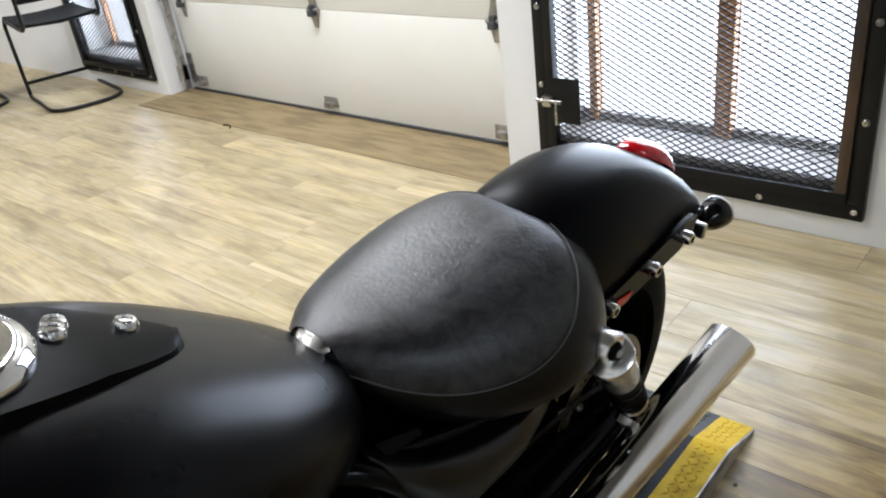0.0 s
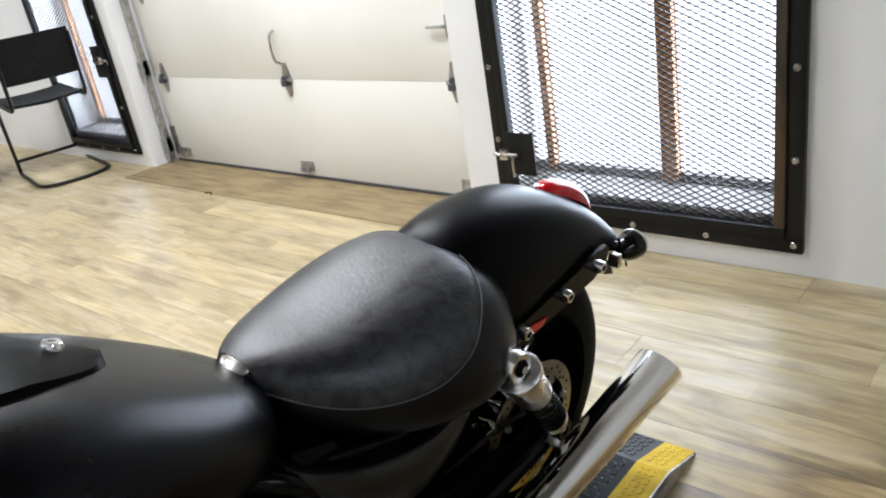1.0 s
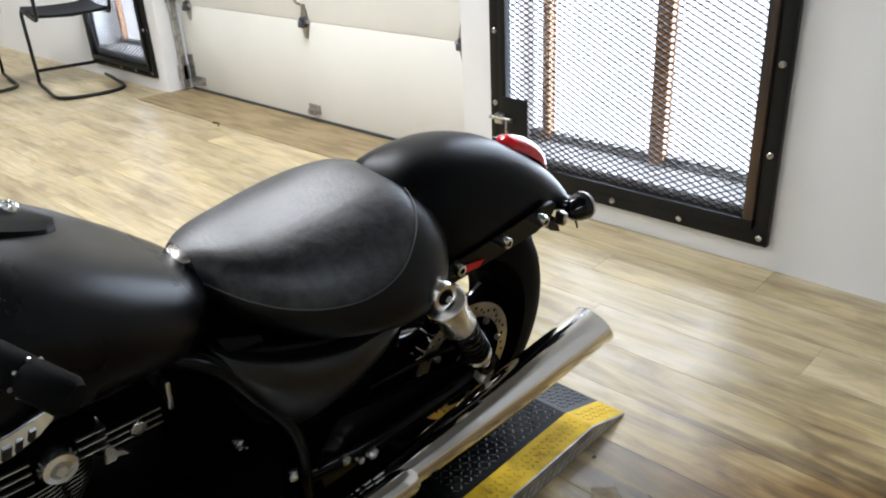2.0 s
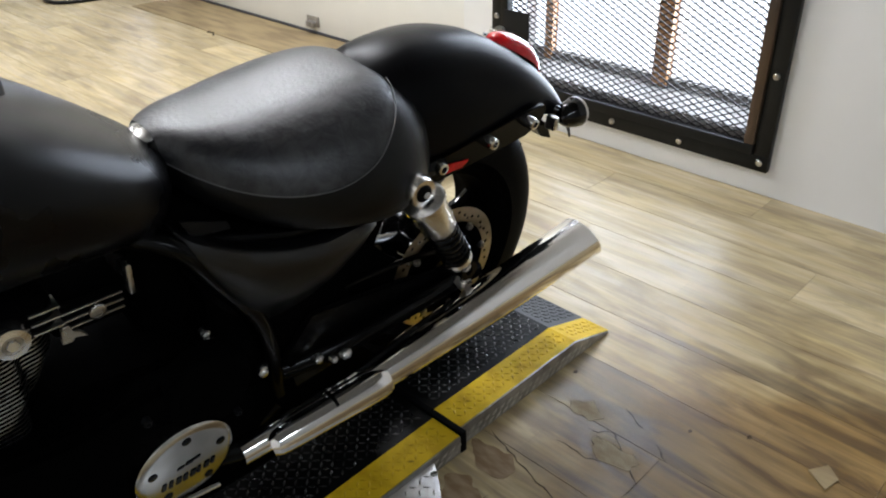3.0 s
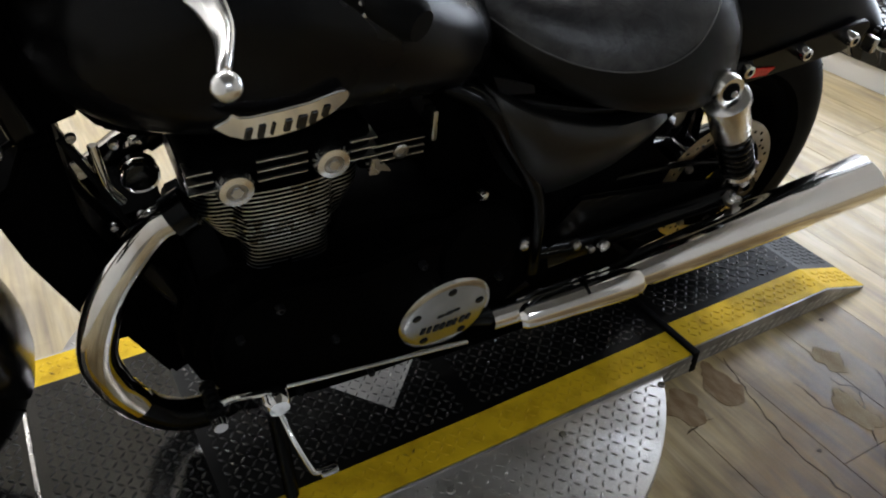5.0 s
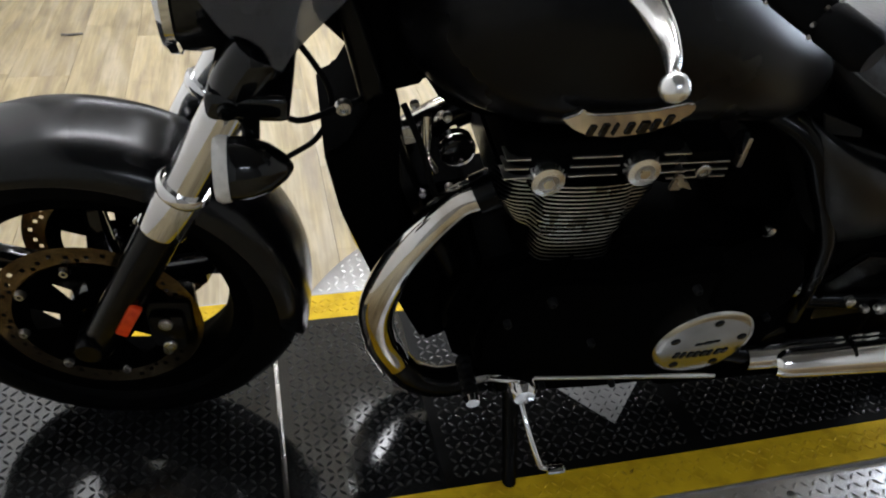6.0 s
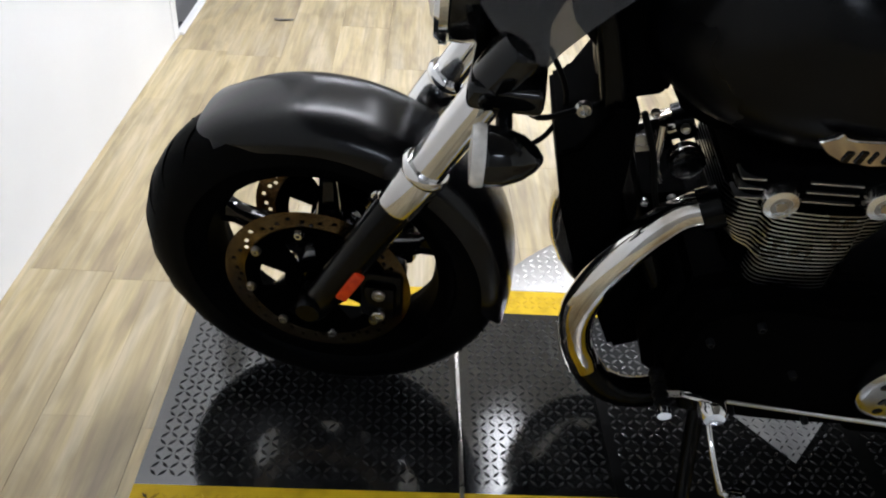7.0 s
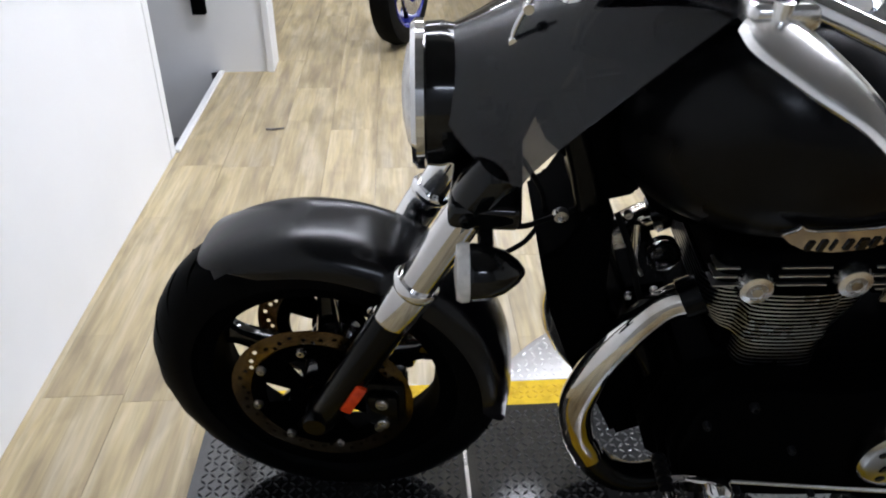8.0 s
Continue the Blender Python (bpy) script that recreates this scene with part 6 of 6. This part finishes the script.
    part("horn_rim", revolve([(0.022, -0.012), (0.0245, -0.013), (0.0255, -0.008), (0.0245, -0.004), (0.022, -0.006)], 32, "y", (-0.052, -0.045, 0.578)), CHROME, horn, "chrome horn rim")
    part("horn_bracket", prism([(-0.128, 0.612), (-0.108, 0.616), (-0.104, 0.590), (-0.122, 0.586)], "y", -0.050, -0.044, 0.001), STEEL, f, "bright steel bracket")
    part("breather_pipe", tube([(-0.098, -0.052, 0.635), (-0.096, -0.055, 0.60), (-0.092, -0.052, 0.565), (-0.080, -0.05, 0.54)], 0.0065, 10, 5), CHROME, f, "short chrome pipe")
    part("cable", tube([(-0.13, -0.065, 0.66), (-0.105, -0.075, 0.60), (-0.085, -0.07, 0.53), (-0.06, -0.07, 0.47)], 0.0045, 8, 5), RUBBER, f)
    for x, z in ((-0.118, 0.665), (-0.075, 0.645), (-0.062, 0.530), (-0.098, 0.520)):
        bolt((x, -0.070, z), 0.006, 0.008, f, STEEL)
    # foot controls on the left
    peg = tagged(empty("foot_controls"), "chrome shift linkage and rubber toe peg")
    peg.parent = bike
    part("shift_plate", moved(prism([(-0.040, 0.035), (-0.005, 0.045), (0.045, 0.022), (0.068, 0.0), (0.060, -0.022), (0.030, -0.030), (-0.005, -0.012), (-0.036, 0.018)], "y", -0.005, 0.005, 0.003), pose(0.0, -0.199, 0.240, 20, 0, 0)), CHROME, peg, "chrome linkage plate")
    part("toe_pin", tube([(-0.035, -0.17 - 0.0065 * k, 0.275, 0.0125 if k % 2 else 0.0100) for k in range(12)], 0.011, 16, 1), RUBBER, peg, "ribbed rubber toe peg")
    part("toe_pin_end", tube([(-0.035, -0.24, 0.275, 0.012), (-0.035, -0.252, 0.275, 0.010)], 0.011, 14, 1), CHROME, peg)
    part("shift_rod", rod((0.075, -0.195, 0.245), (0.385, -0.20, 0.213), 0.0045), CHROME, peg, "thin chrome shift rod")
    part("shift_pivot", revolve([(0, -0.02), (0.016, -0.02), (0.022, -0.012), (0.022, 0.01), (0, 0.01)], 20, "y", (0.055, -0.205, 0.235), False), CHROME, peg)
    stand = tagged(empty("side_stand"), "black side stand swung out with bright tang")
    stand.parent = bike
    part("stand_leg", tube([(0.060, -0.150, 0.175, 0.015), (0.058, -0.20, 0.10, 0.013), (0.054, -0.262, 0.02, 0.012)], 0.012, 12, 3), ENGINE_BLACK, stand)
    part("stand_foot", box(0.025, 0.085, -0.30, -0.25, -0.034, -0.026, 0.003), ENGINE_BLACK, stand)
    part("stand_ankle", tube([(0.054, -0.262, 0.022, 0.011), (0.054, -0.272, -0.028, 0.010)], 0.011, 12, 1), ENGINE_BLACK, stand)
    part("stand_tang", tube([(0.058, -0.205, 0.205), (0.066, -0.245, 0.175), (0.080, -0.280, 0.140), (0.088, -0.285, 0.130), (0.112, -0.286, 0.128)], 0.0045, 10, 4), CHROME, stand, "bright bent tang")
    part("tang_end", box(0.092, 0.122, -0.296, -0.276, 0.122, 0.133, 0.004), CHROME, stand)


frame_and_running_gear()


# ---- far motorcycles and floor litter ----
def far_motorcycle(x, y, turn, rim):
    m = tagged(empty("parked_motorcycle", pose(x, y, 0, 0, 0, turn)), "parked sport motorcycle with coloured wheel rims", "motorcycle")
    for name, cx in (("front_wheel", -0.7), ("rear_wheel", 0.7)):
        w = part(name, revolve([(0.20, -0.045), (0.25, -0.06), (0.29, -0.05), (0.305, 0), (0.29, 0.05), (0.25, 0.06), (0.20, 0.045)], 56, "y", (cx, 0, 0.305)), RUBBER, m)
        part("rim", revolve([(0.198, -0.05), (0.215, -0.055), (0.215, 0.055), (0.198, 0.05)], 56, "y", (cx, 0, 0.305)), rim, w, "coloured rim")
        for k in range(5):
            a = 2 * math.pi * k / 5
            part("spoke", tube([(cx, 0, 0.305, 0.02), (cx + 0.2 * math.cos(a), 0, 0.305 + 0.2 * math.sin(a), 0.012)], 0.012, 8, 1), GLOSS_BLACK, w)
        part("brake_disc", revolve([(0.09, -0.068), (0.15, -0.068), (0.15, -0.064), (0.09, -0.064)], 48, "y", (cx, 0, 0.305)), STEEL, w)
    part("body", loft([superellipse(x0, w, zt, zb, 20, 2.4) for x0, w, zt, zb in ((-0.45, 0.10, 1.0, 0.75), (-0.2, 0.2, 1.02, 0.45), (0.1, 0.2, 0.95, 0.3), (0.45, 0.15, 0.85, 0.45), (0.9, 0.06, 0.95, 0.85))]), GLOSS_BLACK, m, "dark fairing and tank")
    part("fork", merge(rod((-0.7, -0.11, 0.3), (-0.45, -0.11, 0.95), 0.025), rod((-0.7, 0.11, 0.3), (-0.45, 0.11, 0.95), 0.025)), STEEL, m)
    part("swingarm", merge(rod((0.7, -0.12, 0.3), (0.15, -0.12, 0.4), 0.025), rod((0.7, 0.12, 0.3), (0.15, 0.12, 0.4), 0.025)), DARK_GREY, m)
    return m


far_motorcycle(-0.14, 3.77, 68, BLUE_RUBBER)
far_motorcycle(-1.35, 4.35, 95, DARK_GREY)

for name, pts, mat, lab in (("twig", [(2.21, 2.95), (2.235, 2.985), (2.225, 3.03)], RUBBER, "small dark scrap on the floor"),
                            ("wood_splinter", [(-0.95, 1.99), (-0.92, 1.985), (-0.88, 1.995)], SILL_WOOD, "thin curved splinter on the floor")):
    tagged(link(name, tube([(x, y, 0.004) for x, y in pts], 0.004, 6, 3), mat), lab, "litter")
tagged(link("floor_chip", prism([(1.255, -0.78), (1.30, -0.79), (1.325, -0.76), (1.285, -0.735)], "z", 0.0005, 0.004, 0.001), PLYWOOD), "loose brown chip of flooring", "litter")

SPLIT = material("dirty_floor_split", (0.035, 0.022, 0.012), 0.8, second=(0.10, 0.07, 0.04), scale=60, spec=0.1)
PEELED = material("peeled_floor_backing", (0.40, 0.33, 0.21), 0.7, second=(0.27, 0.20, 0.115), scale=28, stretch=(2, 1, 1), bump=0.3, bump_scale=180, spec=0.2)
RAW_BROWN = material("browned_floor_backing", (0.20, 0.125, 0.06), 0.7, second=(0.30, 0.22, 0.13), scale=20, stretch=(3, 1, 1), bump=0.3, bump_scale=180, spec=0.2)
def ragged_line(points, seed, sway=0.004):
    """A line through a few points that wanders from side to side."""
    wander, out = random.Random(seed), []
    for (ax, ay), (bx, by) in zip(points, points[1:]):
        n = max(2, int(math.hypot(bx - ax, by - ay) / 0.016))
        for k in range(n):
            out.append((ax + (bx - ax) * k / n + wander.uniform(-sway, sway), ay + (by - ay) * k / n + wander.uniform(-sway, sway)))
    return out + [points[-1]]


# splits in the worn planks beside the turntable
CRACKS = (((0.939, -0.207), (0.898, -0.349), (0.879, -0.434), (0.882, -0.60)), ((1.016, -0.325), (1.015, -0.391), (1.023, -0.423)), ((1.085, -0.352), (1.111, -0.398), (1.019, -0.512)),
          ((0.734, -0.322), (0.758, -0.314), (0.803, -0.316)), ((0.882, -0.60), (0.908, -0.595), (0.887, -0.632)), ((1.193, -0.376), (1.166, -0.436)), ((1.143, -0.482), (1.115, -0.521)))
for n, pts in enumerate(CRACKS):
    line = ragged_line(pts, n)
    tagged(link("floor_crack", moved(tube([(x, y, 0.0, 0.0011 + 0.0009 * math.sin(2.1 * i + n) ** 2 if 0 < i < len(line) - 1 else 0.0005) for i, (x, y) in enumerate(line)], 0.002, 6, 2), Matrix.Diagonal((1, 1, 0.4, 1))), SPLIT), "dark split in the worn floor planks", "floor damage")

# places where the printed film has peeled, with a curled dark rim
for cx, cy, rx, ry, mat in ((1.130, -0.314, 0.027, 0.034, PEELED), (1.060, -0.430, 0.026, 0.062, PEELED), (0.882, -0.258, 0.034, 0.058, RAW_BROWN), (0.775, -0.272, 0.036, 0.044, RAW_BROWN)):
    rim = [(cx + rx * math.cos(a) * (1 + 0.25 * math.sin(3 * a + cx * 40) + 0.12 * math.sin(7 * a)), cy + ry * math.sin(a) * (1 + 0.2 * math.cos(2 * a + cy * 30) + 0.1 * math.cos(5 * a))) for a in (2 * math.pi * k / 40 for k in range(40))]
    peel = tagged(link("peeled_patch", prism(rim, "z", 0.0002, 0.0008), mat, None, False), "peeled patch in the worn floor", "floor damage")
    if mat is PEELED:
        part("curled_rim", moved(tube([(x, y, 0.001, 0.0007 + 0.0005 * math.sin(5 * i)) for i, (x, y) in enumerate(rim[-8:] + rim[:14])], 0.0015, 6, 2), Matrix.Diagonal((1, 1, 0.5, 1))), SPLIT, peel)
for cx, cy, r in ((0.917, -0.465, 0.004), (1.226, -0.511, 0.004), (1.293, -0.610, 0.005), (1.221, -0.220, 0.005)):
    tagged(link("floor_nick", prism([(cx + r * math.cos(a) * (1.3 + 0.3 * math.sin(3 * a)), cy + r * math.sin(a)) for a in (2 * math.pi * k / 10 for k in range(10))], "z", 0.0002, 0.0008), SPLIT, None, False), "small dark nick in the floor planks", "floor damage")

# planks of the floor, laid along y with staggered ends
PW, PL = 0.181, 1.22
rng = random.Random(7)


def plank_mesh(width, length):
    bm = bmesh.new()
    bmesh.ops.create_cube(bm, size=1.0)
    for v in bm.verts:
        inset = 0.0004 if v.co.z > 0 else 0.0
        v.co = Vector((v.co.x * (width - 0.0002 - 2 * inset), v.co.y * (length - 0.0002 - 2 * inset), -0.012 if v.co.z < 0 else 0.0))
    me = bpy.data.meshes.new("plank")
    bm.to_mesh(me)
    bm.free()
    me.materials.append(PLANKS)
    return me


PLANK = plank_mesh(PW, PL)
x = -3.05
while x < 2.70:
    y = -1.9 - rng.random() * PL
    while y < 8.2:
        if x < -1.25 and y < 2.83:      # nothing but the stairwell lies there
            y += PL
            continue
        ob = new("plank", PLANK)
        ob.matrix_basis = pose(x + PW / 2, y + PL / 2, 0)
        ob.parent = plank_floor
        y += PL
    x += PW
structure("floor_beyond", merge(box(-1.256, -1.2402, -1.95, 1.792, -0.012, -0.0002), box(-5.5, 2.4, -4.0, -1.95, -0.012, -0.001), box(-5.5, 2.4, 8.4, 12.0, -0.012, -0.001), box(-5.5, -3.06, 2.85, 8.4, -0.012, -0.001)), PLANKS, "pale wood-look floor further off", "floor")
